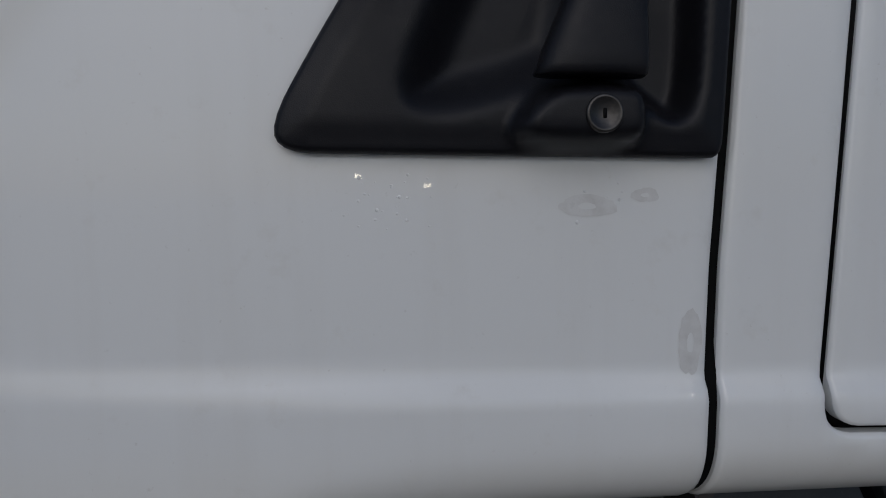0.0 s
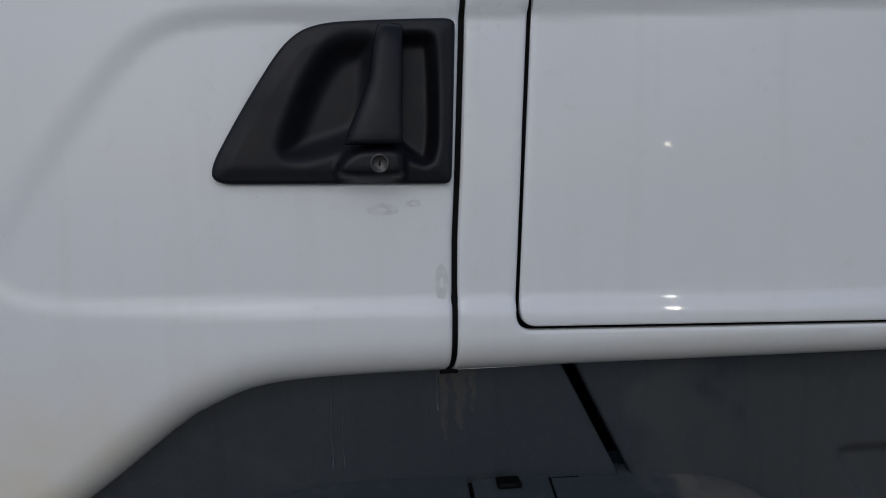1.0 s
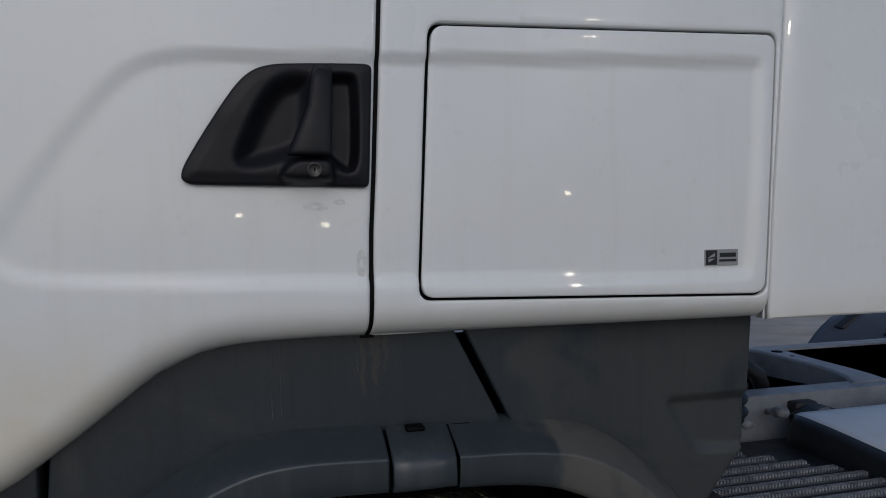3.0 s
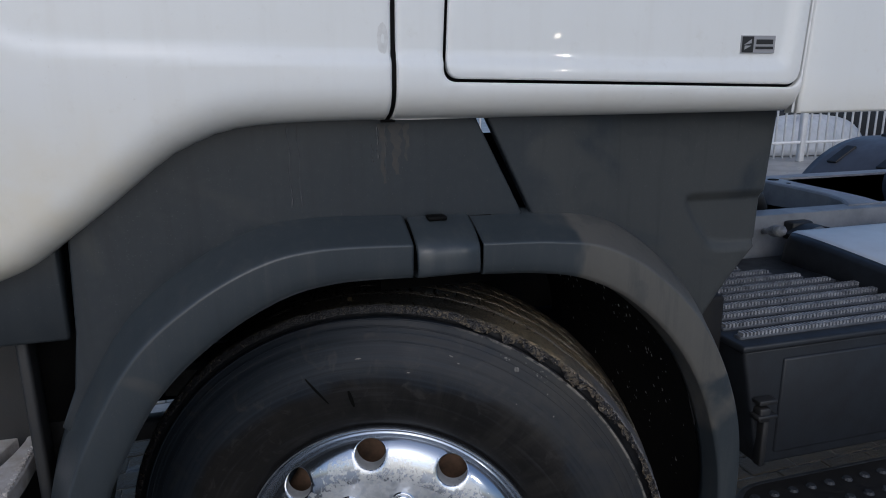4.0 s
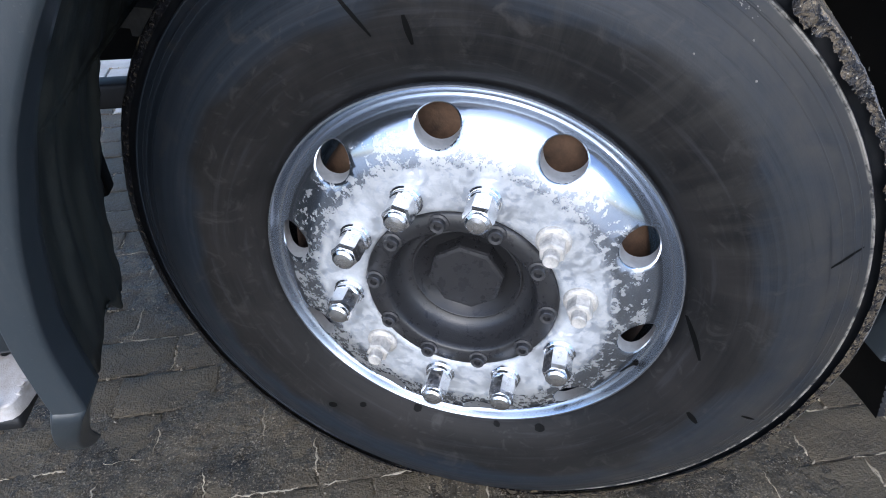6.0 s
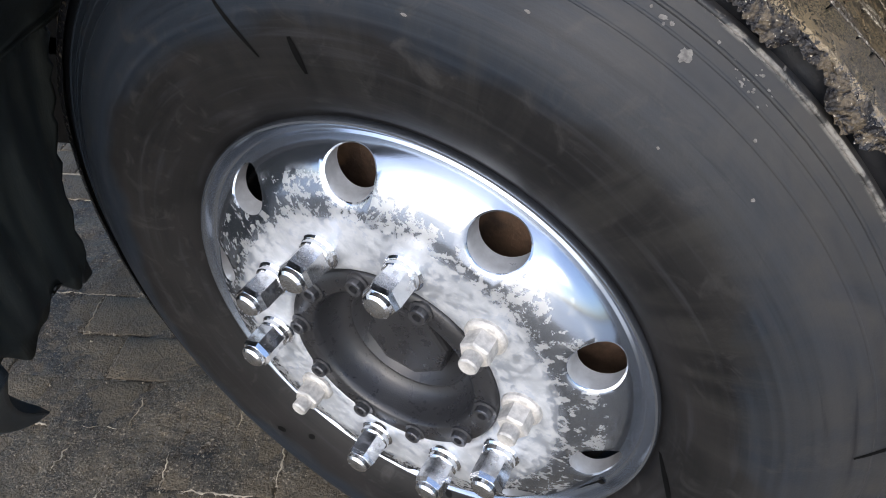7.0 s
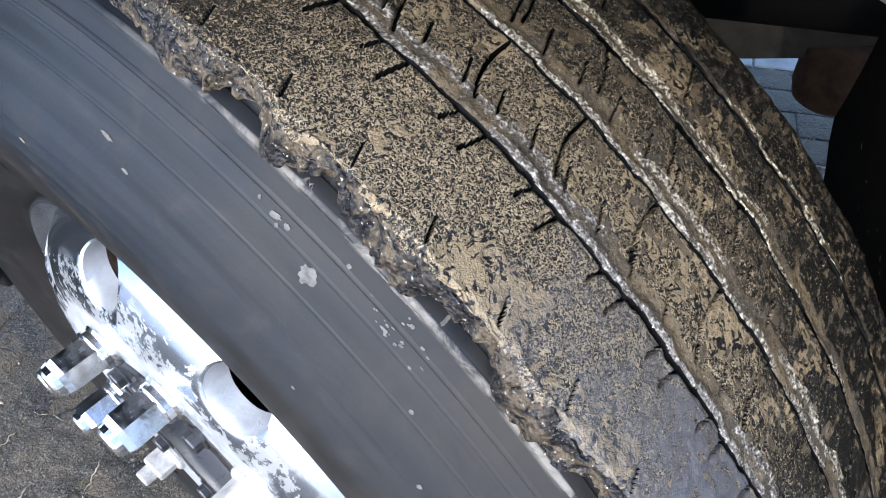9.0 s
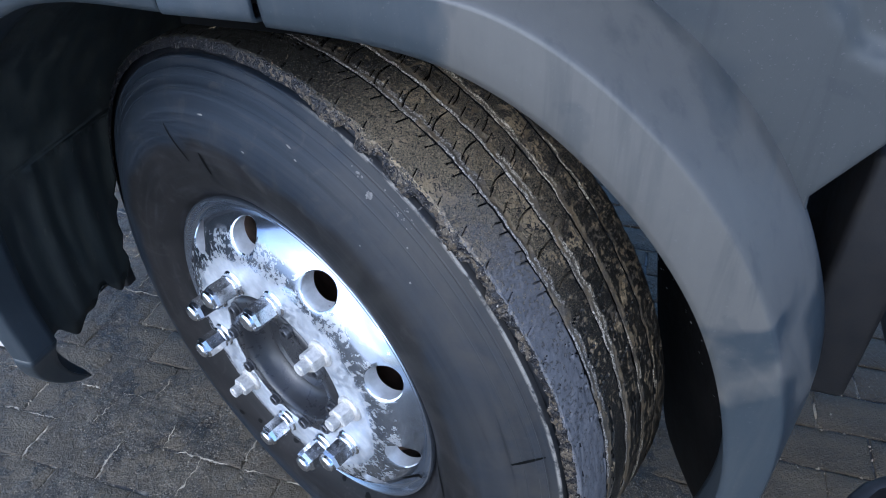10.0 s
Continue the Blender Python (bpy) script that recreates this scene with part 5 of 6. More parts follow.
def splat(r, deg, size, squash=1.0, seed=0):
    rng = random.Random(seed)
    n = 22
    c = (r * math.cos(radians(deg)), r * math.sin(radians(deg)))
    turn = radians(deg - 90) + rng.uniform(-0.15, 0.15)
    vv = [(c[0], on_side(r) - 0.0009, c[1])]
    for k in range(n):
        t = 2 * math.pi * k / n
        q = size * (0.75 + 0.4 * rng.random())
        x, z = q * math.cos(t), q * squash * math.sin(t)
        x, z = c[0] + x * math.cos(turn) - z * math.sin(turn), c[1] + x * math.sin(turn) + z * math.cos(turn)
        vv.append((x, on_side(math.hypot(x, z)) - 0.0005, z))
    from_lists("mud_fleck", vv, [(0, k + 1, (k + 1) % n + 1) for k in range(n)], SPECK, wheel)


splat(0.489, 60.6, 0.0048, 0.9, 1)
for k, (r, d, s, q) in enumerate(((0.4975, 63.7, 0.0034, 0.4), (0.4975, 62.9, 0.0018, 0.7), (0.4945, 63.4, 0.0014, 0.9), (0.505, 59.4, 0.0012, 0.9), (0.4985, 64.9, 0.0010, 1.0), (0.43, 84.0, 0.003, 0.4), (0.47, 75.0, 0.0045, 0.25),
                                  (0.462, 73.0, 0.0025, 0.4), (0.452, 96.0, 0.006, 0.2), (0.46, 48.0, 0.0016, 0.8), (0.482, 52.0, 0.0014, 0.8), (0.44, 57.0, 0.0013, 0.8))):
    splat(r, d, s, q, k + 2)
rng = random.Random(5)
for k in range(46):
    d = 57.6 + rng.gauss(0, 2.2)
    splat(0.5150 + rng.uniform(-0.0016, 0.0010), d, rng.uniform(0.002, 0.007), rng.uniform(0.08, 0.22), 40 + k)
for k in range(26):
    splat(0.502 + rng.gauss(0, 0.006), 55.6 + rng.gauss(0, 1.4), rng.uniform(0.0005, 0.0014), rng.uniform(0.2, 0.8), 100 + k)
# black sealant left in the wheel's lip
for r0, d0, s in ((0.272, -59.0, 0.012), (0.279, -56.0, 0.006), (0.281, -25.7, 0.011), (0.274, -27.5, 0.005)):
    vv = []
    for k in range(12):
        t = 2 * math.pi * k / 12
        q = s * (0.6 + 0.5 * rng.random())
        x, z = r0 * math.cos(radians(d0)) + q * 1.3 * math.cos(t), r0 * math.sin(radians(d0)) + q * 0.7 * math.sin(t)
        vv.append((x, float(np.interp(math.hypot(x, z), slope[:, 0], slope[:, 1])) - 0.0008, z))
    from_lists("black_residue", vv, [tuple(range(12))], SCUFF_GAP_BLACK, wheel, "", False)

# ---------------------------------------------------------------- steps in front of the wheel
part("step_housing", box_bm(-1.05, -0.475, 0.060, 0.10, 1.060, 1.235, 0.006), PANEL, truck, "dark grey step housing")
part("step_housing", box_bm(-1.05, -0.560, 0.060, 0.10, 0.47, 0.772, 0.012), PANEL, truck, "dark grey panel between the steps")
part("step_housing", box_bm(-1.05, -0.545, 0.270, 0.30, 0.36, 1.10, 0.006), FRAME_DARK, truck, "dark back of the step well")
part("step_housing", box_bm(-0.565, -0.545, 0.090, 0.30, 0.45, 1.08, 0.006), FRAME_DARK, truck, "dark side wall of the step well")
part("step_notch", box_bm(-1.05, -0.60, 0.052, 0.07, 0.655, 0.668, 0.004), BOXGREY, truck)


def step_plate(z, x1, y0, y1):
    """A pale cast grating: a rounded frame, slanting bars between long slots, and a toothed edge."""
    x0 = x1 - 0.42
    outer = cut_corners([(x0, y0), (x1 - 0.03, y0), (x1, y0 + 0.03), (x1, y1 - 0.03), (x1 - 0.03, y1), (x0, y1)], 2)
    slots = []
    for row, (ya, yb) in enumerate(((y0 + 0.022, y0 + 0.098), (y0 + 0.118, y1 - 0.022))):
        x = x1 - 0.072
        while x > x0 + 0.05:
            slant = 0.022 * (1 if row else -1)
            slots.append(cut_corners([(x, ya), (x + 0.025, ya), (x + 0.025 + slant, yb), (x + slant, yb)], 2))
            x -= 0.052
    ob = sheet("entry_step", outer, slots, lambda p: 0 * p[:, 0], 0.012, STEPMETAL, truck, "pale worn metal entry step with slots and a toothed edge", 0.026, 0.003,
               Matrix(((1, 0, 0, 0), (0, 0, 1, 0), (0, -1, 0, z), (0, 0, 0, 1))))
    teeth = []
    for k in range(30):
        x = x1 - 0.03 - k * 0.0138
        for yy in (y0 + 0.008, y1 - 0.008):
            teeth.append(rod_bm((x, -z + z - 0.006, yy), (x, 0.004, yy), 0.0052, 8, 0.003))
    for k in range(12):
        teeth.append(rod_bm((x1 - 0.008, -0.006, y0 + 0.035 + k * 0.0138), (x1 - 0.008, 0.004, y0 + 0.035 + k * 0.0138), 0.0052, 8, 0.003))
    part("grip_teeth", join_bm(teeth), STEPMETAL, ob, "", False)["kind"] = "stuff"
    part("step_tray", box_bm(x0, x1 - 0.012, y0 + 0.012, y1 - 0.012, z - 0.055, z - 0.030, 0.004, 1), FRAME_DARK, truck, "dark tray under the step")


step_plate(0.805, -0.598, 0.035, 0.30)
step_plate(0.385, -0.622, 0.035, 0.25)

# ---------------------------------------------------------------- behind the wheel: box, tank, frame
BX0, BX1, BY0, BY1, BZ0, BZ1 = 0.873, 1.490, 0.139, 0.79, 0.535, 0.842
box_shell = box_bm(BX0, BX1, BY0, BY1, BZ0, BZ1, 0.010, 3)
for v in box_shell.verts:
    v.co.x += 0.075 * (BZ1 - v.co.z) / (BZ1 - BZ0) * max(0.0, 1 - (v.co.x - BX0) / 0.2)
tool_box = part("tool_box", box_shell, BOXGREY, truck, "dark grey box with a ribbed tread lid")
part("box_lid", box_bm(BX0 - 0.006, BX1 + 0.32, BY0 - 0.008, BY1, BZ1 - 0.004, BZ1 + 0.014, 0.006, 2), BOXGREY, tool_box, "ribbed lid")
for k in range(10):
    y = BY0 + 0.032 + 0.061 * k
    x_end = BX1 + 0.30 - 0.062 * k
    part("lid_rib", box_bm(BX0 + 0.016, x_end, y, y + 0.024, BZ1 + 0.010, BZ1 + 0.021, 0.003, 2), TREADPLATE, tool_box)
    tee = []
    for i in range(int((x_end - BX0 - 0.03) / 0.0105)):
        x = BX0 + 0.024 + i * 0.0105
        tee.append(box_bm(x, x + 0.0052, y + 0.001, y + 0.020, BZ1 + 0.018, BZ1 + 0.0290))
    part("rib_teeth", join_bm(tee), RIBMETAL, tool_box, "", False)["kind"] = "stuff"
part("box_panel", box_bm(BX0 + 0.115, BX1 - 0.03, BY0 - 0.006, BY0 + 0.02, BZ0 + 0.03, BZ1 - 0.03, 0.006, 2), BOXGREY, tool_box)
part("latch", box_bm(0.912, 0.962, 0.112, 0.142, 0.710, 0.722, 0.003, 2), FRAME_DARK, tool_box, "black rubber latch")
part("latch", box_bm(0.918, 0.948, 0.114, 0.142, 0.665, 0.700, 0.004, 2), FRAME_DARK, tool_box, "black rubber latch strap")
part("latch", box_bm(0.910, 0.965, 0.110, 0.142, 0.674, 0.684, 0.003, 2), FRAME_DARK, tool_box, "black rubber latch bar")
part("latch_strap", box_bm(0.934, 0.950, 0.118, 0.142, 0.545, 0.670, 0.004, 2), FRAME_DARK, tool_box)

step_rows = []
for t in np.linspace(-0.5 * math.pi, 0.5 * math.pi, 13):
    step_rows.append((1.035 - 0.125 * math.cos(t), 0.095 + 0.118 * math.sin(t)))
ring = step_rows + [(1.75, 0.213), (1.75, -0.023)]
low_step = loft("low_step", [[(p[0], p[1], z) for p in ring] for z in (0.395, 0.425)][::-1], BLACK, truck, "dark rounded step with raised studs", True, True, False)
studs = []
for i in range(12):
    for j in range(3):
        studs.append(rod_bm((0.975 + 0.058 * i, 0.030 + 0.066 * j, 0.424), (0.975 + 0.058 * i, 0.030 + 0.066 * j, 0.431), 0.014, 10, 0.009))
part("step_studs", join_bm(studs), EDGE, low_step, "", False)["kind"] = "stuff"
tube("step_edge", [(1.75, -0.023, 0.41)] + [(p[0], p[1], 0.41) for p in step_rows] + [(1.75, 0.213, 0.41)], 0.016, EDGE, low_step)

tank_sec = cut_corners([(0.20, 0.47), (0.76, 0.47), (0.76, 0.955), (0.66, 0.962), (0.24, 0.925), (0.20, 0.90)], 2)
tank_rows = []
c = tank_sec.mean(0)
for x, k in ((1.500, 0.0), (1.501, 0.86), (1.510, 0.93), (1.528, 0.98), (1.555, 1.0), (2.9, 1.0)):
    tank_rows.append([(x, *(c + (q - c) * k)) for q in tank_sec])
fuel_tank = loft("fuel_tank", tank_rows[3:], TANKM, truck, "pale aluminium fuel tank with a dark end", True, True)
loft("end_cap", tank_rows[:4], BOXGREY, fuel_tank, "dark end cap", True, True)
part("tank_band", box_bm(1.98, 2.03, 0.195, 0.765, 0.955, 0.968, 0.003, 1), FRAME_DARK, fuel_tank)

def rail(y0, y1):
    sec = [(y0, 0.735), (y1, 0.735), (y1, 0.745), (y0 + 0.012 if y0 < 1 else y0, 0.745), (y0 + 0.012 if y0 < 1 else y0, 0.977), (y1, 0.977), (y1, 0.987), (y0, 0.987)]
    return loft("frame_rail", [[(x, *q) for q in sec] for x in (-0.9, 0.5, 2.0, 4.0, 7.5)], CHASSIS, truck, "grey painted frame rail", True, True, False)


rail(0.845, 0.935)
rail(1.58, 1.67)
for x in (1.30, 3.3, 4.6):
    part("cross_member", box_bm(x, x + 0.10, 0.88, 1.62, 0.80, 0.95, 0.01, 2), FRAME_DARK, truck)
arm = []
for x, y, z, h, w in ((2.03, 0.90, 0.992, 0.012, 0.085), (2.045, 0.96, 1.000, 0.045, 0.065), (2.06, 1.05, 1.004, 0.075, 0.050), (2.075, 1.25, 1.006, 0.095, 0.048), (2.09, 1.42, 1.006, 0.105, 0.055), (2.10, 1.52, 1.004, 0.100, 0.065), (2.105, 1.575, 1.000, 0.080, 0.075)):
    arm.append([(x - w, y, z - h), (x - w, y, z - 0.010), (x - w + 0.004, y, z - 0.003), (x - w + 0.010, y, z), (x + w - 0.010, y, z), (x + w - 0.004, y, z - 0.003), (x + w, y, z - 0.010), (x + w, y, z - h)])
brace = loft("frame_brace", arm, CHASSIS, truck, "grey pressed steel brace across the frame", True, True, False)
part("brace_hole", rod_bm((2.088, 1.44, 1.0035), (2.088, 1.44, 1.0090), 0.024, 20), SCUFF_GAP_BLACK, brace)
part("brace_hole", rod_bm((2.070, 1.33, 1.0030), (2.070, 1.33, 1.0080), 0.009, 14), SCUFF_GAP_BLACK, brace)
tube("air_tank", [(x, 1.22, 0.98) for x in (2.62, 2.63, 2.66, 3.5, 3.54)], 0.13, GUARD, truck, "dark cylindrical air tank in the frame", 28)
tube("air_hose", [(2.66, 1.05, 1.04), (2.55, 0.98, 1.07), (2.48, 0.93, 1.02), (2.46, 0.90, 0.99)], 0.012, FRAME_DARK, truck)
tube("hose", [(1.36, 0.99, 1.045), (1.42, 1.00, 1.066), (1.50, 1.01, 1.070), (1.57, 1.01, 1.055), (1.625, 1.01, 1.020), (1.645, 1.01, 0.975)], 0.030, FRAME_DARK, truck, "thick black hose lying over the frame rail", 14)
from_lists("bracket_plate", [(1.375, 0.86, 1.030), (1.455, 0.885, 1.034), (1.430, 0.93, 1.046), (1.375, 0.93, 1.048), (1.375, 0.86, 1.022), (1.455, 0.885, 1.026), (1.430, 0.93, 1.038), (1.375, 0.93, 1.040)],
           [(0, 1, 2, 3), (7, 6, 5, 4), (0, 4, 5, 1), (1, 5, 6, 2), (2, 6, 7, 3), (3, 7, 4, 0)], LETTER, truck, "small bright bracket plate", False)
coil = [(1.275 + 0.062 * math.cos(t), 0.735 + 0.050 * math.sin(t), 0.945 + 0.145 * t / (7 * math.pi)) for t in np.linspace(0, 7 * math.pi, 120)]
tube("coiled_hose", coil, 0.0125, BOXGREY, truck, "dark coiled air hose beside the rail", 8)
part("rail_bolt", rod_bm((1.515, 0.765, 0.950), (1.53, 0.850, 0.930), 0.011, 12), STEEL, truck)
part("rail_bolt", rod_bm((1.507, 0.740, 0.956), (1.519, 0.790, 0.944), 0.019, 8), RIBMETAL, truck)
part("rail_bolt", rod_bm((1.42, 0.80, 0.905), (1.425, 0.850, 0.900), 0.016, 6), RIBMETAL, truck)
part("rail_bracket", box_bm(1.61, 1.70, 0.80, 0.846, 0.90, 0.965, 0.008, 2), FRAME_DARK, truck, "black bracket on the frame rail")
loft("tank_strap", [[(1.58 + 0.05 * math.sin(a) * 0.3 + 0.16 * a, 0.80, 0.93 + 0.03 * math.sin(3 * a)), (1.58 + 0.05 * math.sin(a) * 0.3 + 0.16 * a, 0.74, 0.93 + 0.03 * math.sin(3 * a))] for a in np.linspace(0, 1, 10)], FRAME_DARK, truck)
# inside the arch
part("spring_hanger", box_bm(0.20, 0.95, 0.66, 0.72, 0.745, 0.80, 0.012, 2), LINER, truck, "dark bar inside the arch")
# near-black sheet added in place of the shade deep under the arch
part("arch_shade_sheet", box_bm(-0.40, 0.95, 0.60, 0.62, 0.83, 1.14, 0.01, 2), LINER, truck, "dark sheet added for the shade under the arch")
spin("buffer", [(0.0001, -0.09), (0.045, -0.088), (0.058, -0.078), (0.064, -0.055), (0.064, 0.0), (0.05, 0.02), (0.0001, 0.02)], RUST, truck, "rusty round buffer hanging below the frame", 28, pose(0.640, 0.92, 0.595, 90))
part("arch_back", box_bm(0.780, 0.862, 0.20, 0.62, 0.57, 0.96, 0.01, 2), BLACK, truck, "dark bracket behind the wheel arch")
for k in range(5):
    half = 0.85 - 0.10 * k
    leaf = []
    for x in np.linspace(-half, half, 17):
        z = 0.665 + 0.110 * (x / 0.85) ** 2 - 0.015 * k
        leaf.append([(x, 0.75, z), (x, 0.83, z), (x, 0.83, z + 0.015), (x, 0.75, z + 0.015)])
    loft("leaf_spring", leaf, DIRTY, truck, "", True, True, False)
tube("track_rod", [(0.25, 0.92, 0.600), (0.60, 0.92, 0.606), (1.25, 0.90, 0.64)], 0.016, FRAME_DARK, truck, "dark rod below the frame", 12)
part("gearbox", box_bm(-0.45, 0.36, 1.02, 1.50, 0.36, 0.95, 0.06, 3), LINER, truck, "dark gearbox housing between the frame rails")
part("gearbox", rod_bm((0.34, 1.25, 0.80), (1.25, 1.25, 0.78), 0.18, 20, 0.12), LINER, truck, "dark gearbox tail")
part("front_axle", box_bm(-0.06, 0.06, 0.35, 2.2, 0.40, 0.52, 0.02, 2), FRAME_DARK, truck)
# added dark filler: keeps everything above the axle slot in shade
part("slot_blind", box_bm(-1.02, -0.36, 0.80, 0.86, 0.597, 1.0, 0.01, 2), LINER, truck, "dark blind added to darken the space above the axle slot")
# added blind: blocks bright ground beside the front liner
part("step_well_blind", box_bm(-1.30, -0.73, 0.80, 0.86, 0.26, 1.0, 0.01, 2), LINER, truck, "dark blind added to block the bright ground behind the step well")
part("axle_beam", box_bm(-0.95, -0.36, 0.80, 0.86, 0.486, 0.544, 0.01, 2), FRAME_DARK, truck)

# rear mudguard of the same truck
guard_rows = []
for t in np.linspace(radians(20), radians(172), 26):
    guard_rows.append([(3.60 + r * math.cos(t), y, 0.46 + r * math.sin(t)) for r, y in ((0.60, 1.75), (0.635, 1.74), (0.640, 1.80), (0.640, 2.28), (0.635, 2.34), (0.60, 2.33))])
guard = loft("rear_mudguard", guard_rows, GUARD, truck, "grey-blue plastic rear mudguard with black clasps", True, True)
for t in (84, 122):
    a_ = radians(t)
    for y in (1.86, 2.20):
        part("clasp", box_bm(-0.008, 0.008, -0.035, 0.035, -0.085, 0.085, 0.006, 2), FRAME_DARK, guard, "black clasp", False, pose(3.60 + 0.641 * math.cos(a_), y, 0.46 + 0.641 * math.sin(a_), 0, -t, 0))
spin("rear_wheel", [(0.12, 0.0), (0.27, 0.02), (0.28, -0.02), (0.42, -0.03), (0.49, 0.0), (0.50, 0.03), (0.50, 0.30), (0.28, 0.33)], SIDE, truck, "rear wheel", 48, pose(3.60, 1.78, 0.495))

# ---------------------------------------------------------------- yard behind the truck
fence = thing("yard_fence", "white vertical bar fence behind the truck", "fence")
bar = None
for k in range(98):
    x = 2.0 + 0.187 * k
    if bar is None:
        bar = part("bar", rod_bm((0, 0, 0.05), (0, 0, 2.3), 0.019, 8), FENCEM, fence, m=Matrix.Translation((x, 9.0, 0)))
    else:
        ob = new("bar", bar.data)
        ob.matrix_basis, ob.parent = Matrix.Translation((x, 9.0, 0)), fence
for z in (0.3, 2.1):
    part("rail", box_bm(1.9, 20.2, 8.97, 9.03, z, z + 0.05), FENCEM, fence)
for k in range(8):
    part("post", box_bm(1.95 + 2.5 * k, 2.05 + 2.5 * k, 8.95, 9.05, -0.02, 2.4, 0.005, 1), FENCEM, fence)


def mound(name, cx, cy, rx, ry, h, mat, label, category, seed):
    n, k = 26, 8
    rows2 = []
    for j in range(k + 1):
        v = j / k
        row = []
        for i in range(n):
            t = 2 * math.pi * i / n
            w = 1 + 0.14 * math.sin(3 * t + seed) + 0.08 * math.sin(5 * t + 2 * seed)
            q = math.cos(v * math.pi / 2) ** 0.6
            row.append((cx + rx * w * q * math.cos(t), cy + ry * w * q * math.sin(t), -0.014 + h * math.sin(v * math.pi / 2) * (1 + 0.06 * math.sin(4 * t + seed * v))))
        rows2.append(row)
    return tagged(loft(name, rows2, mat, None, "", True, True), label, category)


mound("tarpaulin", 10.6, 10.3, 1.5, 0.55, 0.72, TARP, "pale tarpaulin thrown over a low heap behind the fence", "tarpaulin", 1.0)
digger = thing("yellow_machine", "yellow construction machine parked behind the fence", "machine")
part("body", box_bm(10.4, 13.6, 11.0, 13.0, 0.9, 2.2, 0.08, 3), YELLOW, digger)
part("cabin", box_bm(12.2, 13.4, 11.1, 12.6, 2.2, 3.2, 0.06, 2), FRAME_DARK, digger)
part("track", box_bm(10.2, 13.9, 10.8, 11.5, -0.014, 0.9, 0.25, 4), FRAME_DARK, digger)
part("track", box_bm(10.2, 13.9, 12.5, 13.2, -0.014, 0.9, 0.25, 4), FRAME_DARK, digger)

mast = thing("yard_light", "tall mast with a warm flood light across the yard", "lamp")
part("pole", rod_bm((9.6, -18.2, -0.014), (9.6, -18.2, 8.2), 0.09, 14, 0.05), STEEL, mast)
part("head", box_bm(9.35, 9.85, -18.3, -18.0, 7.9, 8.25, 0.03, 2), FRAME_DARK, mast)
part("lens", box_bm(9.39, 9.81, -17.995, -17.98, 7.93, 8.2), GLOW, mast, "", False)

for lx, h in ((-0.6, 2.3), (9.8, 3.0), (1.6, 2.0)):
    post = thing("post_lamp", "low post lamp with a warm lens across the yard", "lamp", group="yard post lamps")
    part("pole", rod_bm((lx, -20.1, -0.03), (lx, -20.1, h), 0.05, 12, 0.035), FRAME_DARK, post)
    part("lens", box_bm(lx - 0.10, lx + 0.10, -20.06, -20.03, h - 0.18, h - 0.04), GLOW, post, "", False)

# ---------------------------------------------------------------- paving, last
PL, PW = 0.214, 0.117
paving = tagged(thing("pavement", "worn wet concrete paving laid in running bond", "pavement"), kind="structure")


def paver_geometry(seed, hx=PL / 2, hy=PW / 2, nx=7, ny=5):
    """One worn stone: a slightly uneven top with chipped, rounded edges, and plain sides."""
    gx, gy = np.meshgrid((-1, -0.965, -0.6, -0.2, 0.2, 0.6, 0.965, 1), (-1, -0.93, -0.35, 0.35, 0.93, 1), indexing="ij")
    x, y = gx * (hx - 0.0018), gy * (hy - 0.0018)
    rim = (np.abs(gx) > 0.99) | (np.abs(gy) > 0.99)
    z = 0.0016 * vnoise(x * 22, y * 22, seed) + 0.0010 * vnoise(x * 60, y * 60, seed + 1) - 0.0022 * rim * (1 + 0.8 * vnoise(x * 70, y * 70, seed + 2))
    x = x - rim * np.sign(x) * (np.abs(gx) > 0.99) * 0.0026 * np.clip(vnoise(y * 55, x * 0, seed + 3), -0.3, 1)
    y = y - rim * np.sign(y) * (np.abs(gy) > 0.99) * 0.0026 * np.clip(vnoise(x * 55, y * 0, seed + 4), -0.3, 1)
    v = np.stack([x, y, z], -1).reshape(-1, 3)
    idx = np.arange(len(v)).reshape(nx + 1, ny + 1)
    f = np.stack([idx[:-1, :-1], idx[1:, :-1], idx[1:, 1:], idx[:-1, 1:]], -1).reshape(-1, 4).tolist()
    ring = list(idx[:, 0]) + list(idx[-1, 1:]) + list(idx[-2::-1, -1]) + list(idx[0, -2:0:-1])
    low = v[ring] * (1.004, 1.004, 1) - (0, 0, 0.02)
    n0 = len(v)
    f += [[ring[k], n0 + k, n0 + (k + 1) % len(ring), ring[(k + 1) % len(ring)]] for k in range(len(ring))]
    return np.vstack([v, low]), f


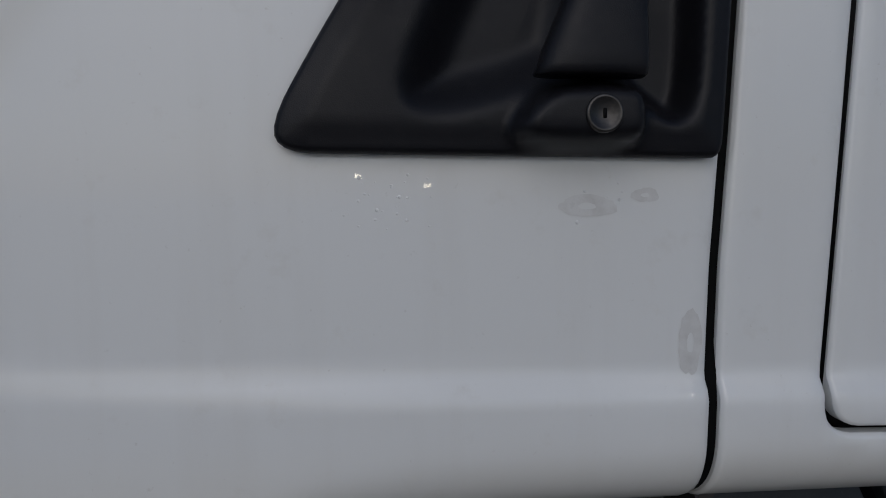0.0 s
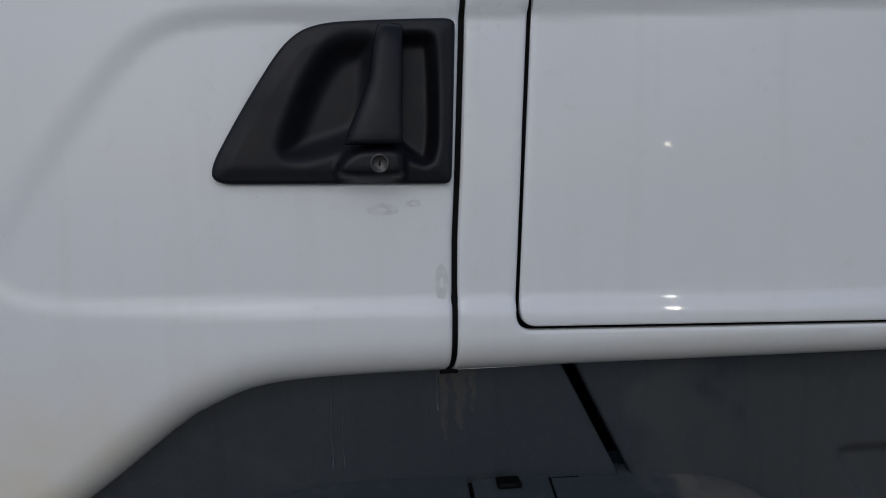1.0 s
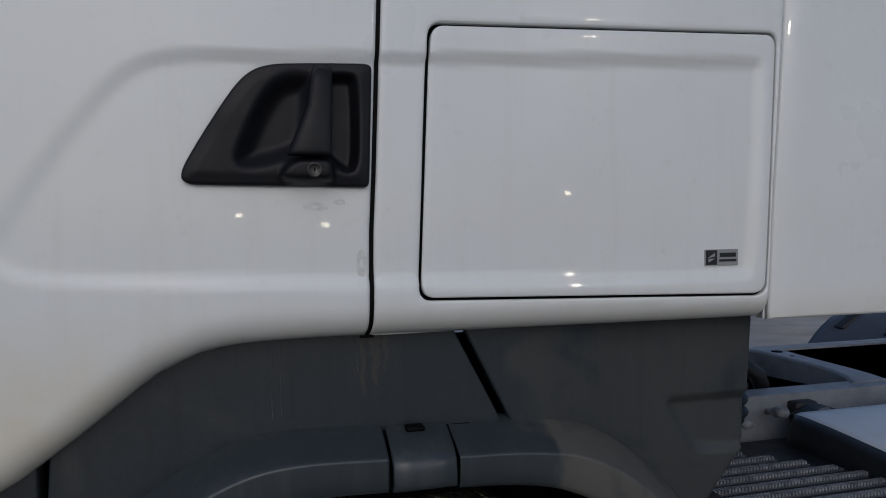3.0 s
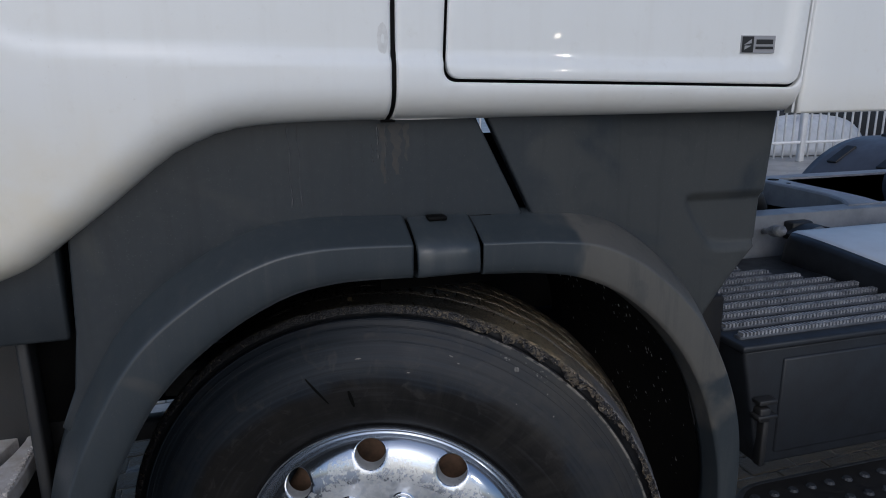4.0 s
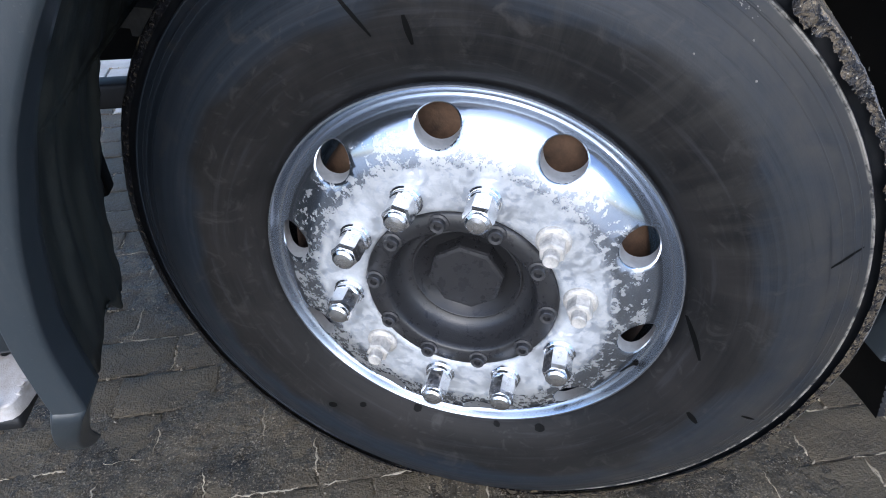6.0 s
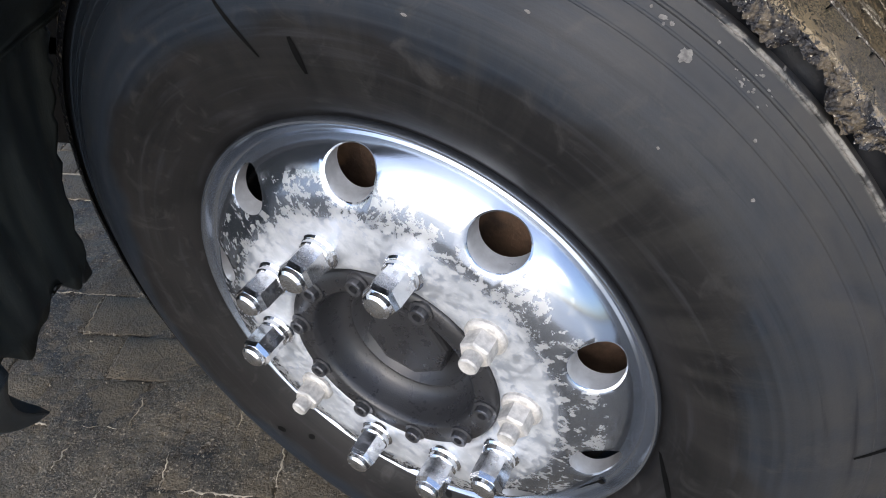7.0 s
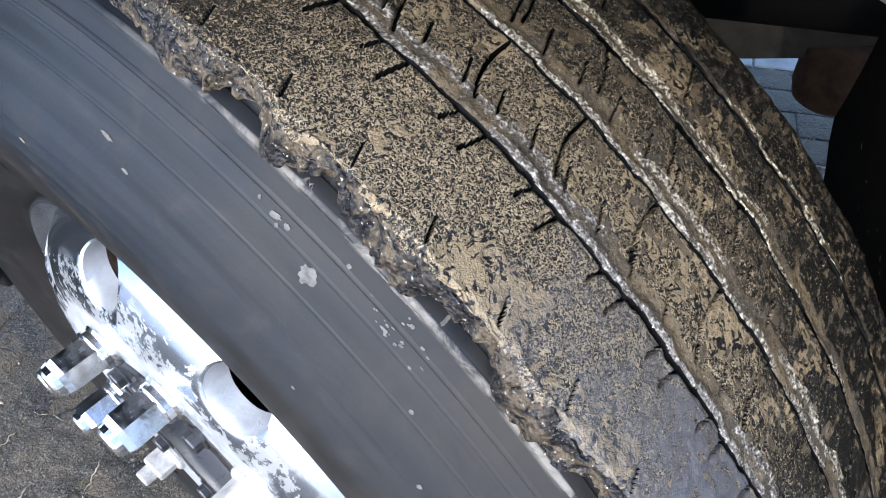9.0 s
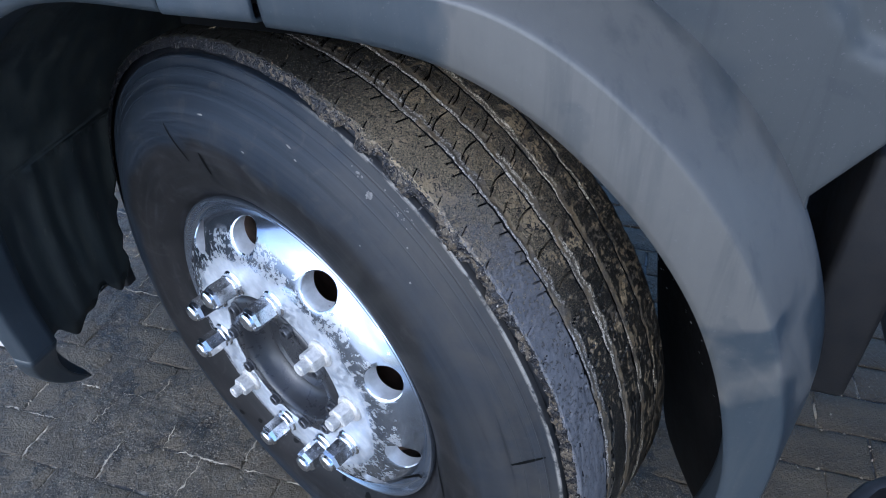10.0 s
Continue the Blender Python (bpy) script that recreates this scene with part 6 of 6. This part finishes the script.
paver_meshes = []
for k in range(8):
    vv, ff = paver_geometry(k * 7)
    me = bpy.data.meshes.new("paver")
    me.from_pydata([tuple(map(float, q)) for q in vv], [], [tuple(map(int, q)) for q in ff])
    me.update()
    me.materials.append(PAVER)
    me.polygons.foreach_set("use_smooth", [True] * len(me.polygons))
    paver_meshes.append(me)
rng = random.Random(11)
far_v, far_f, pale_v, pale_f = [], [], [], []
rot = Matrix.Rotation(radians(PAVE_TURN), 4, "Z")
near_count = 0
for j in range(-58, 60):
    for i in range(-30, 32):
        p = rot @ Vector(((i + 0.5 * (j % 2)) * PL - 0.026, j * PW + 0.0715, 0))
        if p.x < -2.4 or p.x > 2.9 or p.y < -1.7 or p.y > 4.2:
            continue
        tilt = pose(p.x, p.y, rng.uniform(-0.0022, 0.0016), rng.uniform(-0.7, 0.7), rng.uniform(-0.5, 0.5), PAVE_TURN + rng.uniform(-0.7, 0.7))
        if -1.5 < p.x < 1.25 and -0.35 < p.y < 1.9 and near_count < 300:
            near_count += 1
            ob = new("paver", paver_meshes[rng.randrange(8)])
            ob.matrix_basis, ob.parent = tilt, paving
        else:
            vs, fs = (pale_v, pale_f) if p.y > 1.78 else (far_v, far_f)
            n0 = len(vs)
            for hx, hy, z in ((0.002, 0.002, -0.02), (0.004, 0.004, -0.002), (0.009, 0.009, 0.0)):
                vs += [tilt @ Vector((dx * (PL / 2 - hx), dy * (PW / 2 - hy), z)) for dx, dy in ((-1, -1), (1, -1), (1, 1), (-1, 1))]
            fs.append((n0 + 8, n0 + 9, n0 + 10, n0 + 11))
            fs += [(n0 + r + q, n0 + r + (q + 1) % 4, n0 + r + 4 + (q + 1) % 4, n0 + r + 4 + q) for r in (0, 4) for q in range(4)]
tagged(from_lists("pavers_pale", pale_v, pale_f, PALE_PAVER, paving, "pale pavers on the far side of the truck", False), kind="stuff")
tagged(from_lists("pavers_rest", far_v, far_f, PAVER, paving, "", False), kind="stuff")

# crumbs of sand and grit in the joints and on the stones
rng = random.Random(21)
cv, cf = [], []
for _ in range(7000):
    j, i = rng.randrange(-8, 20), rng.uniform(-1.6, 1.4)
    if rng.random() < 0.5:
        q = rot @ Vector((i, (j + 0.5) * PW + 0.0715 + rng.gauss(0, 0.004), 0))
    elif rng.random() < 0.55:
        k = rng.randrange(-8, 7)
        q = rot @ Vector(((k + 0.5 + 0.5 * (j % 2)) * PL - 0.026 + rng.gauss(0, 0.004), (j + rng.uniform(-0.5, 0.5)) * PW + 0.0715, 0))
    else:
        q = Vector((i, rng.uniform(-0.8, 2.2), 0))
    r = rng.choice((0.0018, 0.0025, 0.003, 0.005))
    n0 = len(cv)
    t0 = rng.uniform(0, 2)
    for k in range(4):
        a_ = t0 + k * math.pi / 2
        w = r * rng.uniform(0.6, 1.5)
        cv.append((q.x + w * math.cos(a_), q.y + w * math.sin(a_), -0.004))
    cv.append((q.x, q.y, r * rng.uniform(0.4, 1.2)))
    cf += [(n0 + k, n0 + (k + 1) % 4, n0 + 4) for k in range(4)]
tagged(from_lists("grit", cv, cf, GRIT, None, "", False), "pale sandy grit lying in the paving joints", "grit", kind="stuff")

# trodden mud that lies over joints and stones in low, uneven patches
gx = np.arange(-1.5, 0.95, 0.0085)
gy = np.arange(-0.75, 1.2, 0.0085)
MX, MY = np.meshgrid(gx, gy, indexing="ij")


def mud_z(x, y):
    edge = np.minimum(np.minimum(x + 1.5, 0.94 - x), np.minimum(y + 0.75, 1.19 - y))
    return 0.0014 + 0.0042 * vnoise(x * 6.5, y * 6.5, 61) + 0.0032 * vnoise(x * 24, y * 24, 62) + 0.0024 * vnoise(x * 75, y * 75, 63) - 0.02 * np.clip(1 - edge / 0.25, 0, 1)


MZ = mud_z(MX, MY)
mv = np.stack([MX, MY, MZ], -1).reshape(-1, 3)
mi = np.arange(len(mv)).reshape(MX.shape)
mf = np.stack([mi[:-1, :-1], mi[1:, :-1], mi[1:, 1:], mi[:-1, 1:]], -1).reshape(-1, 4)
tagged(from_lists("mud", [tuple(map(float, q)) for q in mv], [tuple(map(int, q)) for q in mf], MUD, None, "", True),
       "dark brown wet mud trodden over the paving", "mud", kind="stuff")

# sand standing in broken, winding seams along the joints; its pale colour imitates wet glints
rng = random.Random(33)
sv, sf = [], []


def seam(a, b):
    n = max(4, int((b - a).length / 0.006))
    side = Vector((-(b - a).y, (b - a).x, 0)).normalized()
    seed, wide = rng.randrange(900), rng.uniform(0.0026, 0.0060)
    n0 = len(sv)
    for k in range(n + 1):
        f = k / n
        p = a.lerp(b, f) + side * (0.0045 * float(vnoise(np.array(f * 7.0 + seed), np.array(seed * 1.7), 5)) + 0.0016 * rng.uniform(-1, 1))
        w = wide * min(1, 4 * f + 0.15, 4 * (1 - f) + 0.15) * rng.uniform(0.45, 1.5)
        z = max(float(mud_z(np.array(p.x), np.array(p.y))), -0.001)
        for off, up in ((-w, -0.003), (0, rng.uniform(0.0006, 0.0024)), (w, -0.003)):
            q = p + side * off
            sv.append((q.x, q.y, z + up))
    for k in range(n):
        for c in (0, 1):
            sf.append((n0 + 3 * k + c, n0 + 3 * k + 3 + c, n0 + 3 * k + 4 + c, n0 + 3 * k + 1 + c))


for j in range(-8, 12):
    x = -1.45
    while x < 0.9:
        long_ = rng.uniform(0.05, 0.26)
        if rng.random() < 0.62:
            seam(rot @ Vector((x, (j + 0.5) * PW + 0.0715, 0)), rot @ Vector((x + long_, (j + 0.5) * PW + 0.0715, 0)))
        x += long_ + rng.uniform(0.0, 0.09)
    for i in range(-7, 5):
        if rng.random() < 0.70:
            cx = (i + 0.5 + 0.5 * (j % 2)) * PL - 0.026
            lo, hi = rng.uniform(-0.5, -0.15), rng.uniform(0.1, 0.5)
            seam(rot @ Vector((cx, (j + lo) * PW + 0.0715, 0)), rot @ Vector((cx + rng.uniform(-0.006, 0.006), (j + hi) * PW + 0.0715, 0)))
tagged(from_lists("joint_sand", sv, sf, SEAM_GLINT, None, "", True), "sand in winding seams along the joints, coloured pale like wet glints", "sand", kind="stuff")
